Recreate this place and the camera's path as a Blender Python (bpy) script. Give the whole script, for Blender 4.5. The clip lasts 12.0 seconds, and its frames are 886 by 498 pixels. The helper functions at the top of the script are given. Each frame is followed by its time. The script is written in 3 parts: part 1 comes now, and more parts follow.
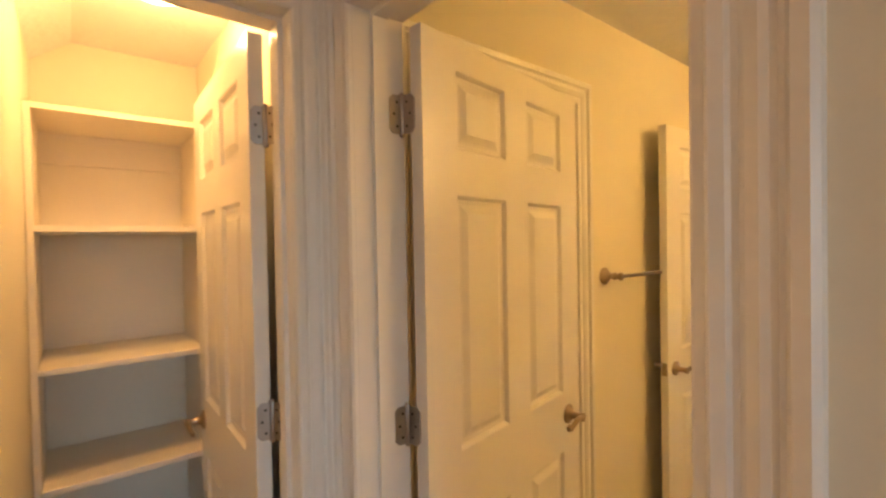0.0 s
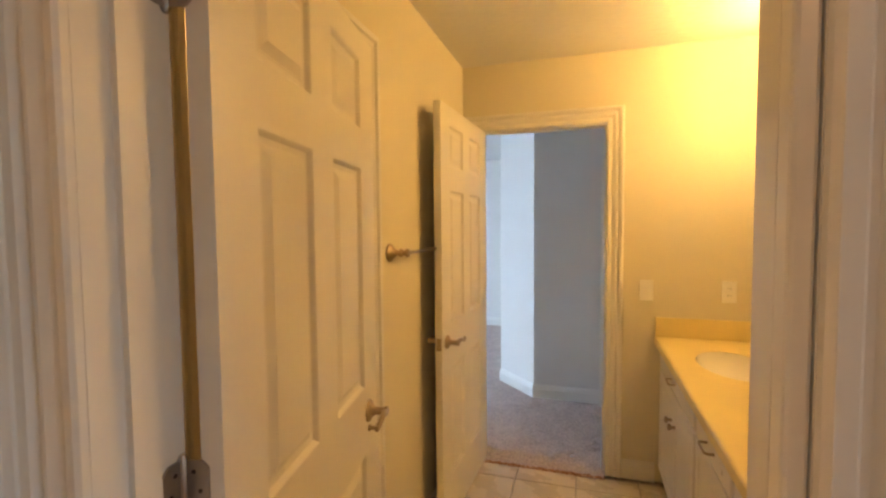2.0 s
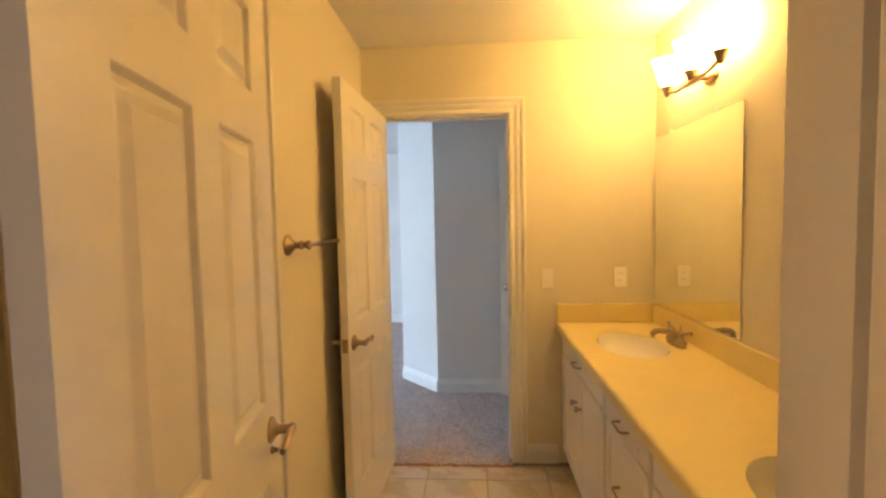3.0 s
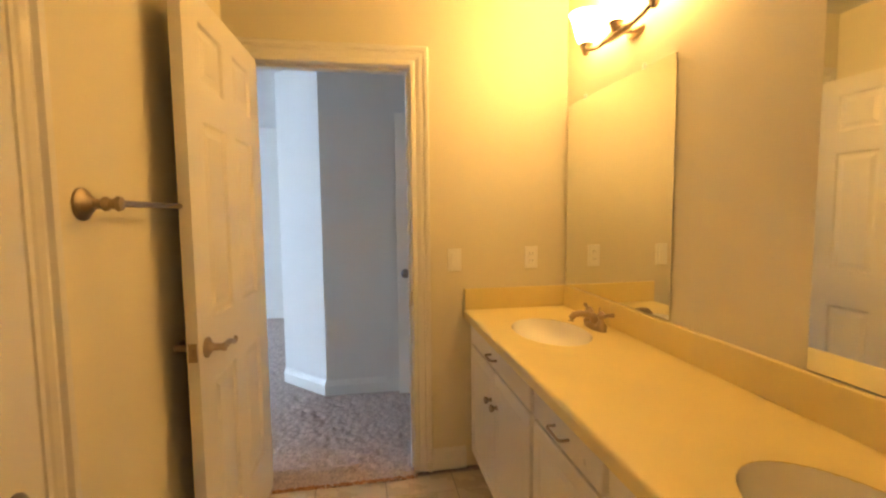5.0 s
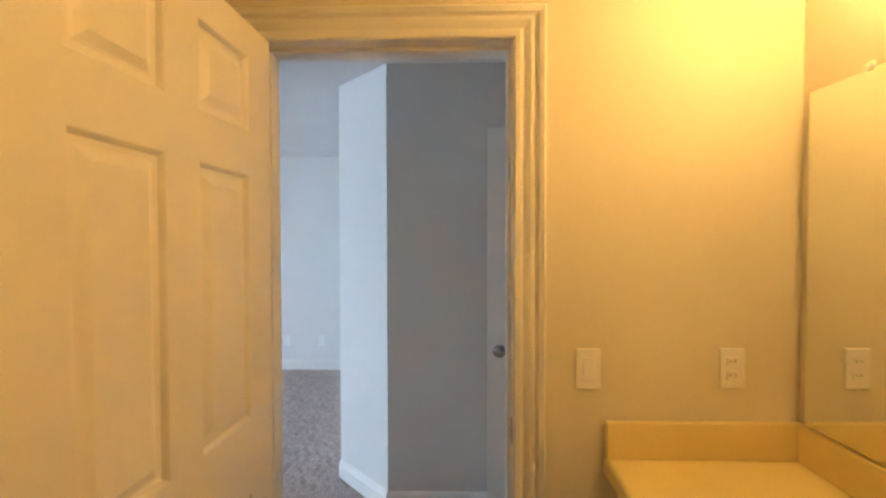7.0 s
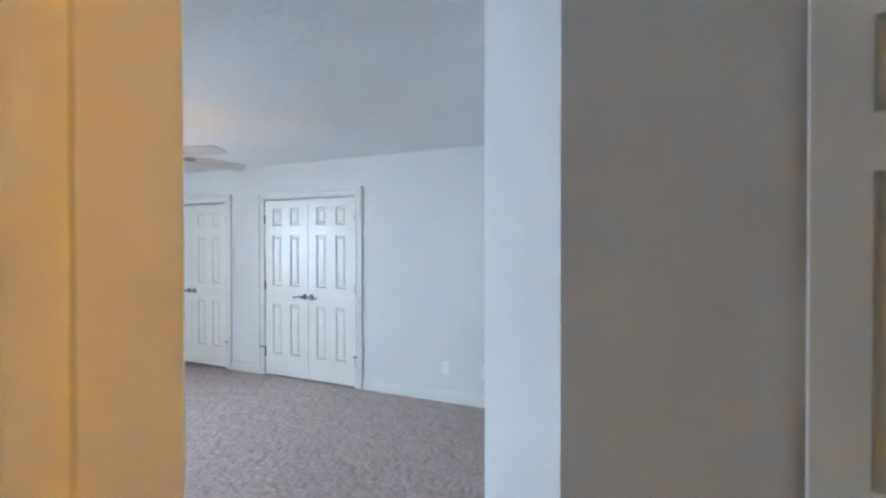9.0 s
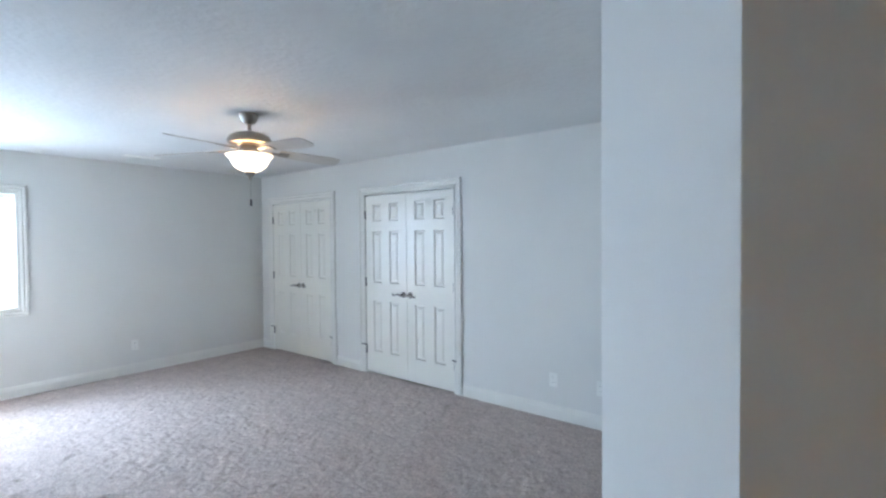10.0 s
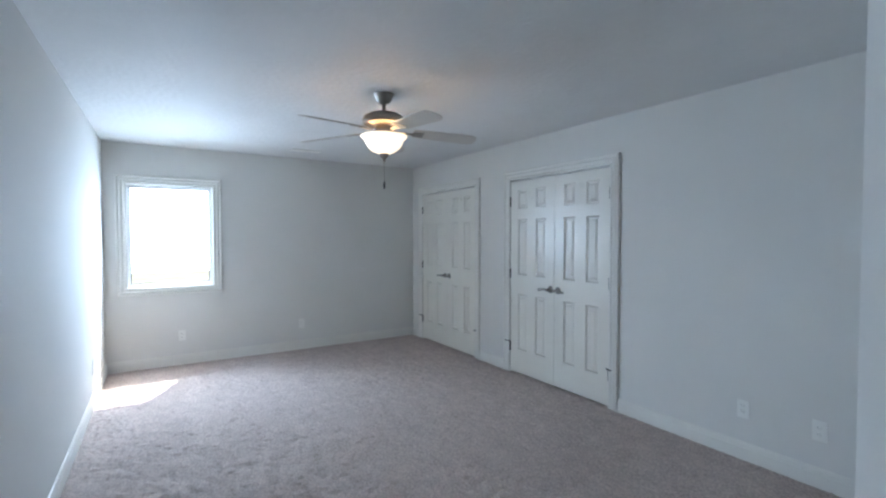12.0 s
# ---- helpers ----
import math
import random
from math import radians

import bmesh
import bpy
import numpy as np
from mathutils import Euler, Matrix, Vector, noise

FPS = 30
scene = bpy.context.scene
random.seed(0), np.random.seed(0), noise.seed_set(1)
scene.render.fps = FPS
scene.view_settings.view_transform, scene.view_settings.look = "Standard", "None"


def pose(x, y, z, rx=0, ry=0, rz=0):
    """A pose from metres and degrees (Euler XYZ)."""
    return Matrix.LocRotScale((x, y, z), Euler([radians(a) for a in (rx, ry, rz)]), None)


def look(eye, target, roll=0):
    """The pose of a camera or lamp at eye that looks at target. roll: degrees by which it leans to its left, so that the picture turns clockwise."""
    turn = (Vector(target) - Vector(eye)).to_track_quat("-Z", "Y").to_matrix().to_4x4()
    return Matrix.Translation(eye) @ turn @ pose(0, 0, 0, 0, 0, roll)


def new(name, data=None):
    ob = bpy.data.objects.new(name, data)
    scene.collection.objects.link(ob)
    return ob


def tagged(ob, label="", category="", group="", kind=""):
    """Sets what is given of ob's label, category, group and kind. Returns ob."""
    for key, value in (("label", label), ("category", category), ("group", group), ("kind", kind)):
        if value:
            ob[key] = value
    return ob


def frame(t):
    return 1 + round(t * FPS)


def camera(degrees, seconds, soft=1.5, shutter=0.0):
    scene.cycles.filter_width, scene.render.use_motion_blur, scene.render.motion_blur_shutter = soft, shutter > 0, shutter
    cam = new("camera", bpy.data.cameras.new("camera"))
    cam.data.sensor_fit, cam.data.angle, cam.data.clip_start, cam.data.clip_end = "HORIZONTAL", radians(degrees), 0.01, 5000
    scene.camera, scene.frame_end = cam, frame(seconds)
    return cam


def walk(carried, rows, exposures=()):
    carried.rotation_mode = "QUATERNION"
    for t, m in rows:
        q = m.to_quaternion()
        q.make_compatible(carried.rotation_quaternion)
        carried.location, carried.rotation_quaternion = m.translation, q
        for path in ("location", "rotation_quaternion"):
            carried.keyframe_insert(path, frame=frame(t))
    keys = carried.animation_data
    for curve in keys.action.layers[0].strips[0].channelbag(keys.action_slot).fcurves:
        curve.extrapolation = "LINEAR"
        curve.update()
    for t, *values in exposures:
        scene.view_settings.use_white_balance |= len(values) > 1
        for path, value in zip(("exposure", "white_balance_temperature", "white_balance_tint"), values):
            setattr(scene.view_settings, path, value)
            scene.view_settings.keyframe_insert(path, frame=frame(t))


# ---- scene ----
cam = camera(88.1, 12.0, soft=2.3, shutter=0.3)
PATH = [
    (0, (0.229, -2.881, 1.517), (-1.322, -1.619, 1.487), -1.0),
    (0.5, (0.134, -2.85, 1.496), (-1.203, -1.363, 1.446), -0.9),
    (1, (0.046, -2.832, 1.494), (-1.054, -1.163, 1.416), -0.6),
    (1.5, (-0.036, -2.809, 1.486), (-0.882, -0.999, 1.393), -0.4),
    (2, (-0.11, -2.775, 1.468), (-0.705, -0.869, 1.365), -0.5),
    (2.5, (-0.175, -2.72, 1.454), (-0.532, -0.755, 1.346), -0.9),
    (3, (-0.208, -2.655, 1.433), (-0.341, -0.663, 1.313), -1.2),
    (3.5, (-0.245, -2.585, 1.414), (-0.163, -0.592, 1.268), -1.3),
    (3.7, (-0.245, -2.549, 1.392), (-0.101, -0.56, 1.238), -1.1),
    (5.3, (-0.229, -2.165, 1.338), (0.12, -0.202, 1.177), -0.6),
    (5.5, (-0.22, -2.092, 1.351), (0.099, -0.123, 1.199), -0.5),
    (6, (-0.19, -1.878, 1.388), (0.014, 0.108, 1.281), -0.5),
    (6.5, (-0.158, -1.61, 1.44), (-0.084, 0.387, 1.37), -0.2),
    (7, (-0.169, -1.321, 1.466), (-0.217, 0.678, 1.425), -0.1),
    (7.5, (-0.208, -1.009, 1.479), (-0.407, 0.981, 1.453), -0.0),
    (9.3, (-0.342, -0.023, 1.488), (-1.294, 1.735, 1.465), -0.3),
    (9.5, (-0.371, 0.066, 1.49), (-1.41, 1.775, 1.461), -0.5),
    (10, (-0.453, 0.242, 1.503), (-1.68, 1.821, 1.461), -0.5),
    (10.5, (-0.531, 0.389, 1.471), (-1.948, 1.799, 1.425), -0.4),
    (11, (-0.595, 0.505, 1.464), (-2.151, 1.761, 1.413), -0.1),
    (11.5, (-0.62, 0.576, 1.436), (-2.262, 1.716, 1.384), 0.1),
    (12, (-0.64, 0.631, 1.428), (-2.33, 1.699, 1.371), 0.0),
]
EXPOSURES = [(0, 2.28, 6500, 12), (1.0, 2.06, 6500, 12), (2.0, 2.04, 6500, 12), (3.0, 2.06, 6500, 12), (5.0, 2.04, 6500, 12), (7.6, 1.72, 6500, 12), (9.3, 1.64, 6500, 11), (9.6, 1.58, 6500, 9.5), (10.5, 1.34, 6500, 9), (12, 0.86, 6500, 9)]
walk(cam, [(t, look(*p)) for t, *p in PATH], EXPOSURES)

# ---------------------------------------------------------------- world and lights
world = bpy.data.worlds.new("sky")
scene.world = world
world.use_nodes = True
wn = world.node_tree.nodes
sky = wn.new("ShaderNodeTexSky")
sky.sky_type = 'NISHITA'
sky.sun_disc = False
SUN_FROM = Vector((-0.60, 0.30, 0.92)).normalized()
sky.sun_elevation = math.asin(SUN_FROM.z)
sky.sun_rotation = math.atan2(SUN_FROM.x, SUN_FROM.y)
wn["Background"].inputs[1].default_value = 0.15
world.node_tree.links.new(sky.outputs[0], wn["Background"].inputs[0])


def lamp(name, kind, energy, colour, m, **more):
    data = bpy.data.lights.new(name, kind)
    data.energy, data.color = energy, colour
    if "size" in more:
        data.shape, data.size, data.size_y = 'RECTANGLE', more["size"][0], more["size"][1]
    if "radius" in more:
        data.shadow_soft_size = more["radius"]
    if "angle" in more:
        data.angle = radians(more["angle"])
    ob = new(name, data)
    ob.matrix_world = m
    return ob


WARM = (1.0, 0.51, 0.115)
lamp("sun", 'SUN', 5.0, (1.0, 0.95, 0.88), look(SUN_FROM * 20, (0, 0, 0)), angle=0.5)
DAY = (0.53, 0.732, 1.0)
lamp("window_daylight", 'AREA', 238.0, DAY, look((-7.5, 0.80, 1.90), (-4.5, 0.85, 1.4)), size=(2.2, 1.9))
lamp("hall_window_daylight", 'AREA', 0.7, DAY, look((2.66, -3.12, 1.32), (0, -3.12, 1.32)), size=(1.2, 1.5))

# ---------------------------------------------------------------- materials


def material(name, colour, rough=0.5, metal=0.0, vary=0.06, scale=3.0, fine=120.0, bump=0.05, depth=0.002, spec=0.5, random_piece=0.0, coat=0.0):
    m = bpy.data.materials.new(name)
    m.use_nodes = True
    n, l = m.node_tree.nodes, m.node_tree.links
    b = n["Principled BSDF"]
    b.inputs["Roughness"].default_value = rough
    b.inputs["Metallic"].default_value = metal
    b.inputs["Specular IOR Level"].default_value = spec
    b.inputs["Coat Weight"].default_value = coat
    tc = n.new("ShaderNodeTexCoord")
    big, small = n.new("ShaderNodeTexNoise"), n.new("ShaderNodeTexNoise")
    big.inputs["Scale"].default_value, small.inputs["Scale"].default_value = scale, fine
    big.inputs["Detail"].default_value = 4
    small.inputs["Detail"].default_value = 3
    for t in (big, small):
        l.new(tc.outputs["Object"], t.inputs["Vector"])
    add = n.new("ShaderNodeMath")
    add.operation = 'MULTIPLY_ADD'
    l.new(small.outputs["Fac"], add.inputs[0])
    add.inputs[1].default_value = 0.35
    l.new(big.outputs["Fac"], add.inputs[2])
    ramp = n.new("ShaderNodeMapRange")
    ramp.inputs["From Min"].default_value, ramp.inputs["From Max"].default_value = 0.35, 1.0
    ramp.inputs["To Min"].default_value, ramp.inputs["To Max"].default_value = 1.0 - vary, 1.0 + vary
    l.new(add.outputs[0], ramp.inputs["Value"])
    value = ramp.outputs["Result"]
    if random_piece:
        info = n.new("ShaderNodeObjectInfo")
        r2 = n.new("ShaderNodeMapRange")
        r2.inputs["To Min"].default_value, r2.inputs["To Max"].default_value = 1 - random_piece, 1 + random_piece
        l.new(info.outputs["Random"], r2.inputs["Value"])
        mul = n.new("ShaderNodeMath")
        mul.operation = 'MULTIPLY'
        l.new(value, mul.inputs[0])
        l.new(r2.outputs["Result"], mul.inputs[1])
        value = mul.outputs[0]
    mix = n.new("ShaderNodeVectorMath")
    mix.operation = 'SCALE'
    mix.inputs[0].default_value = colour
    l.new(value, mix.inputs["Scale"])
    l.new(mix.outputs[0], b.inputs["Base Color"])
    rr = n.new("ShaderNodeMapRange")
    rr.inputs["To Min"].default_value, rr.inputs["To Max"].default_value = max(0.02, rough - 0.07), min(1.0, rough + 0.07)
    l.new(big.outputs["Fac"], rr.inputs["Value"])
    l.new(rr.outputs["Result"], b.inputs["Roughness"])
    bp = n.new("ShaderNodeBump")
    bp.inputs["Strength"].default_value, bp.inputs["Distance"].default_value = bump, depth
    l.new(small.outputs["Fac"], bp.inputs["Height"])
    l.new(bp.outputs[0], b.inputs["Normal"])
    return m


wall_paint = material("wall_paint", (0.77, 0.725, 0.59), 0.8, spec=0.25, vary=0.03, scale=1.5, fine=160, bump=0.18, depth=0.0015)
bedroom_paint = material("bedroom_paint", (0.78, 0.765, 0.73), 0.8, spec=0.25, vary=0.03, scale=1.5, fine=160, bump=0.18, depth=0.0015)
ceiling_paint = material("ceiling_paint", (0.78, 0.78, 0.77), 0.72, spec=0.3, vary=0.04, scale=2, fine=26, bump=0.6, depth=0.008)
trim_paint = material("trim_paint", (0.82, 0.80, 0.75), 0.32, vary=0.03, scale=4, fine=90, bump=0.05)
door_paint = material("door_paint", (0.83, 0.80, 0.73), 0.30, vary=0.03, scale=2.5, fine=70, bump=0.06)
shelf_paint = material("shelf_paint", (0.86, 0.79, 0.66), 0.45, vary=0.04, scale=3, fine=60, bump=0.05)
cabinet_paint = material("cabinet_paint", (0.84, 0.82, 0.77), 0.3, vary=0.02, scale=3, fine=80, bump=0.04)
counter_mat = material("cream_laminate", (0.82, 0.69, 0.32), 0.32, vary=0.04, scale=9, fine=220, bump=0.02)
porcelain = material("porcelain", (0.93, 0.90, 0.82), 0.12, vary=0.01, bump=0.0, coat=0.3)
carpet_mat = material("carpet", (0.53, 0.435, 0.395), 0.95, vary=0.38, scale=75, fine=7, bump=0.0, spec=0.1)
warm_edge_mat = material("carpet_edge_warm_light", (0.40, 0.20, 0.10), 0.95, vary=0.4, scale=60, fine=200, bump=0.3, spec=0.1)
tile_mat = material("cream_tile", (0.67, 0.58, 0.45), 0.28, vary=0.05, scale=6, fine=60, bump=0.06, random_piece=0.04)
grout_mat = material("grout", (0.42, 0.36, 0.28), 0.9, vary=0.15, scale=20, fine=200, bump=0.3)
bronze = material("antique_nickel", (0.42, 0.34, 0.25), 0.32, metal=1.0, vary=0.15, scale=30, fine=200, bump=0.04)
nickel = material("brushed_nickel", (0.32, 0.295, 0.27), 0.3, metal=1.0, vary=0.08, scale=30, fine=200, bump=0.03)
hinge_steel = material("satin_hinge_steel", (0.42, 0.38, 0.35), 0.38, metal=1.0, vary=0.1, scale=20, fine=150, bump=0.05)
dark_steel = material("dark_steel", (0.09, 0.08, 0.07), 0.5, metal=1.0)
dark_mat = material("dark_gap", (0.04, 0.035, 0.03), 0.8)
vent_grey = material("vent_grey", (0.62, 0.60, 0.60), 0.7)
plastic_white = material("white_plastic", (0.88, 0.87, 0.83), 0.35, vary=0.02, bump=0.02)
blade_mat = material("whitewashed_blade", (0.62, 0.58, 0.53), 0.4, vary=0.12, scale=8, fine=60, bump=0.05)
rubber = material("black_rubber", (0.03, 0.03, 0.03), 0.7)
vinyl = material("white_vinyl", (0.85, 0.85, 0.84), 0.35, vary=0.02, bump=0.02)
earth = material("pale_ground", (0.36, 0.38, 0.28), 0.95, vary=0.35, scale=0.6, fine=9, bump=0.3)


def glass_material(name, rough=0.0, colour=(1, 1, 1, 1)):
    m = bpy.data.materials.new(name)
    m.use_nodes = True
    b = m.node_tree.nodes["Principled BSDF"]
    b.inputs["Base Color"].default_value = colour
    b.inputs["Transmission Weight"].default_value = 1.0
    b.inputs["Roughness"].default_value = rough
    b.inputs["IOR"].default_value = 1.45
    return m


def mirror_material():
    m = bpy.data.materials.new("mirror_silver")
    m.use_nodes = True
    b = m.node_tree.nodes["Principled BSDF"]
    b.inputs["Base Color"].default_value = (0.86, 0.88, 0.85, 1)
    b.inputs["Metallic"].default_value = 1.0
    b.inputs["Roughness"].default_value = 0.015
    return m


def glow_material(name, colour, strength):
    m = bpy.data.materials.new(name)
    m.use_nodes = True
    n, l = m.node_tree.nodes, m.node_tree.links
    b = n["Principled BSDF"]
    b.inputs["Base Color"].default_value = (0.9, 0.88, 0.82, 1)
    b.inputs["Roughness"].default_value = 0.35
    b.inputs["Emission Color"].default_value = (*colour, 1)
    b.inputs["Emission Strength"].default_value = strength
    return m


window_glass = glass_material("window_glass")
mirror_mat = mirror_material()
shade_glow = glow_material("lit_frosted_glass", (1.0, 0.565, 0.170), 9.2)
bowl_glow = glow_material("lit_alabaster_bowl", (1.0, 0.82, 0.62), 0.75)
bulb_glow = glow_material("lit_bulb", (1.0, 0.50, 0.14), 6.5)

# ---------------------------------------------------------------- mesh helpers


def box(bm, x0, x1, y0, y1, z0, z1):
    vs = [bm.verts.new((x, y, z)) for z in (z0, z1) for x, y in ((x0, y0), (x1, y0), (x1, y1), (x0, y1))]
    for f in ((0, 3, 2, 1), (4, 5, 6, 7), (0, 1, 5, 4), (1, 2, 6, 5), (2, 3, 7, 6), (3, 0, 4, 7)):
        bm.faces.new([vs[i] for i in f])
    return bm


def slab(x0, x1, y0, y1, z0, z1, bevel=0.0, seg=2):
    bm = box(bmesh.new(), min(x0, x1), max(x0, x1), min(y0, y1), max(y0, y1), min(z0, z1), max(z0, z1))
    if bevel:
        bmesh.ops.bevel(bm, geom=bm.edges[:], offset=bevel, segments=seg, profile=0.5, affect='EDGES')
    return bm


def lathe(profile, seg=24, sx=1.0, sy=1.0):
    """Turn (radius, height) pairs round z."""
    bm = bmesh.new()
    rings = []
    for r, z in profile:
        if r < 1e-5:
            rings.append([bm.verts.new((0, 0, z))])
        else:
            rings.append([bm.verts.new((r * sx * math.cos(2 * math.pi * k / seg), r * sy * math.sin(2 * math.pi * k / seg), z)) for k in range(seg)])
    for a, b in zip(rings, rings[1:]):
        for k in range(seg):
            q = (k + 1) % seg
            if len(a) == 1 and len(b) > 1:
                bm.faces.new((a[0], b[q], b[k]))
            elif len(b) == 1 and len(a) > 1:
                bm.faces.new((a[k], a[q], b[0]))
            elif len(a) > 1:
                bm.faces.new((a[k], a[q], b[q], b[k]))
    bmesh.ops.recalc_face_normals(bm, faces=bm.faces[:])
    return bm


def tube(points, radii, seg=12):
    """A round bar along points, with a radius at each."""
    bm = bmesh.new()
    pts = [Vector(p) for p in points]
    rings = []
    for i, p in enumerate(pts):
        d = (pts[min(i + 1, len(pts) - 1)] - pts[max(i - 1, 0)]).normalized()
        side = d.cross(Vector((0, 0, 1)) if abs(d.z) < 0.9 else Vector((1, 0, 0))).normalized()
        up = side.cross(d)
        r = radii[i] if hasattr(radii, "__len__") else radii
        rings.append([bm.verts.new(p + r * (math.cos(a) * side + math.sin(a) * up)) for a in (2 * math.pi * k / seg for k in range(seg))])
    for a, b in zip(rings, rings[1:]):
        for k in range(seg):
            bm.faces.new((a[k], a[(k + 1) % seg], b[(k + 1) % seg], b[k]))
    bm.faces.new(rings[0])
    bm.faces.new(rings[-1])
    bmesh.ops.recalc_face_normals(bm, faces=bm.faces[:])
    return bm


def moved(bm, m):
    bmesh.ops.transform(bm, matrix=m, verts=bm.verts[:])
    return bm


def joined(*bms):
    out = bmesh.new()
    for bm in bms:
        me = bpy.data.meshes.new("tmp")
        bm.to_mesh(me)
        out.from_mesh(me)
        bpy.data.meshes.remove(me)
        bm.free()
    return out


def mesh_of(name, bm, mat, smooth=False):
    me = bpy.data.meshes.new(name)
    bm.to_mesh(me)
    bm.free()
    me.materials.append(mat)
    if smooth:
        me.shade_smooth()
        me.set_sharp_from_angle(angle=radians(35))
    return me


def part(name, bm, mat, parent, label="", smooth=False):
    ob = new(name, mesh_of(name, bm, mat, smooth))
    ob.parent = parent
    if label:
        ob["label"] = label
    return ob


def structure(name, bm, mat, label, category, smooth=False):
    return tagged(new(name, mesh_of(name, bm, mat, smooth)), label, category, kind="structure")


def thing(name, m, label, category, group=""):
    ob = new(name)
    ob.empty_display_size = 0.1
    ob.matrix_basis = m
    return tagged(ob, label, category, group)


def wall_boxes(axis, a0, a1, t0, t1, z1, openings):
    """A wall along x ('x') or y ('y') from a0 to a1, of thickness t0..t1, with openings (from, to, bottom, top)."""
    bm = bmesh.new()
    cuts = sorted({a0, a1, *(v for o in openings for v in o[:2])})
    levels = sorted({0.0, z1, *(float(v) for o in openings for v in o[2:])})
    for p, q in zip(cuts, cuts[1:]):
        for lo, hi in zip(levels, levels[1:]):
            u, v = (p + q) / 2, (lo + hi) / 2
            if any(o[0] < u < o[1] and o[2] < v < o[3] for o in openings):
                continue
            if axis == 'x':
                box(bm, p, q, t0, t1, lo, hi)
            else:
                box(bm, t0, t1, p, q, lo, hi)
    if openings:
        bmesh.ops.remove_doubles(bm, verts=bm.verts[:], dist=1e-5)
        bmesh.ops.recalc_face_normals(bm, faces=bm.faces[:])
    return bm


CASING = [(0.001, 0.0), (0.001, 0.010), (0.006, 0.015), (0.020, 0.014), (0.024, 0.009), (0.030, 0.008), (0.036, 0.012), (0.048, 0.017), (0.056, 0.016), (0.061, 0.010), (0.066, 0.011), (0.072, 0.021), (0.086, 0.024), (0.092, 0.019), (0.092, 0.0)]


def casing_mesh(a0, a1, h, to_world, floor=0.0, sill=None):
    """A moulded casing round an opening: to_world(a, depth, z) places a point. With sill it runs all round."""
    bm = bmesh.new()
    rings = []
    for o, d in CASING:
        if sill is None:
            loop = ((a0 - o, floor), (a0 - o, h + o), (a1 + o, h + o), (a1 + o, floor))
        else:
            loop = ((a0 - o, sill - o), (a0 - o, h + o), (a1 + o, h + o), (a1 + o, sill - o))
        rings.append([bm.verts.new(to_world(a, d, z)) for a, z in loop])
    count = 4 if sill is not None else 3
    for r, q in zip(rings, rings[1:]):
        for k in range(count):
            n = (k + 1) % 4
            bm.faces.new((r[k], r[n], q[n], q[k]))
    if sill is None:
        for k in (0, 3):
            bm.faces.new([r[k] for r in rings])
    bmesh.ops.recalc_face_normals(bm, faces=bm.faces[:])
    return bm


BASE = [(0.0, 0.0), (0.014, 0.0), (0.014, 0.078), (0.010, 0.086), (0.010, 0.094), (0.006, 0.104), (0.003, 0.112), (0.0, 0.114)]


def baseboard(name, p, q, out):
    """A moulded baseboard from p to q on the floor; out is the side that it faces."""
    bm = bmesh.new()
    ends = []
    for e in (p, q):
        ends.append([bm.verts.new((e[0] + out[0] * d, e[1] + out[1] * d, z)) for d, z in BASE])
    for k in range(len(BASE) - 1):
        bm.faces.new((ends[0][k], ends[1][k], ends[1][k + 1], ends[0][k + 1]))
    for e in ends:
        bm.faces.new(e)
    bmesh.ops.recalc_face_normals(bm, faces=bm.faces[:])
    return structure(name, bm, trim_paint, "white painted moulded wooden baseboard along the wall", "baseboard")


# ---------------------------------------------------------------- the plan, metres
X_LEFT, X_RIGHT = -0.84, 0.815          # bathroom side walls
Y_E0, Y_E1 = -2.395, -2.272             # wall with the bathroom's entry
D_W = 0.725                            # bedroom doorway, from -D_W to 0
D_Y = 0.13                             # bedroom face of that wall
E_X0, E_X1 = -0.668, 0.044              # entry doorway
H_DOOR = 2.035
C_BATH, C_BED = 2.43, 2.397
X_WIN, Y_CL, X_END = -6.460, 3.800, -0.868
Y_HALL = 1.108
X_CH, Y_CH = -0.526, 1.466              # ends of the chamfer
CL_TOP = 2.003                          # head of the closet doorways
CLOSETS = ((-6.180, -4.943), (-4.328, -3.086))
XC = -0.775                            # face of the linen closet's wall
Y_SW = 0.195                           # the same face at the window wall

# ---------------------------------------------------------------- structure: walls
PAINT = "cream off-white painted drywall, smooth with faint roller texture"
structure("wall_bedroom_door", wall_boxes('x', -0.90, 0.93, 0.0, D_Y, 2.55, [(-D_W - 0.012, 0.012, 0, H_DOOR + 0.012)]), wall_paint, PAINT, "wall")
structure("wall_closet_end_west", wall_boxes('y', Y_CL + 0.12, Y_CL + 0.7, X_WIN - 0.14, X_WIN, 2.55, []), wall_paint, PAINT, "wall")
structure("wall_closet_end_east", wall_boxes('y', Y_CL + 0.12, Y_CL + 0.7, X_END, X_END + 0.14, 2.55, []), wall_paint, PAINT, "wall")
bm = box(bmesh.new(), X_WIN - 0.14, -0.90, 0.0, D_Y, 0, 2.55)
for v in bm.verts:
    if v.co.x < -6 and v.co.y > 0.05:
        v.co.y = Y_SW
structure("wall_bedroom_south", bm, bedroom_paint, PAINT, "wall")
structure("wall_vanity", wall_boxes('y', Y_E1, 0.0, X_RIGHT, X_RIGHT + 0.14, 2.55, []), wall_paint, PAINT, "wall")
structure("wall_towel", wall_boxes('y', Y_E1, 0.0, X_LEFT - 0.115, X_LEFT, 2.55, [(-2.09, -1.325, 0, 2.05)]), wall_paint, PAINT, "wall")
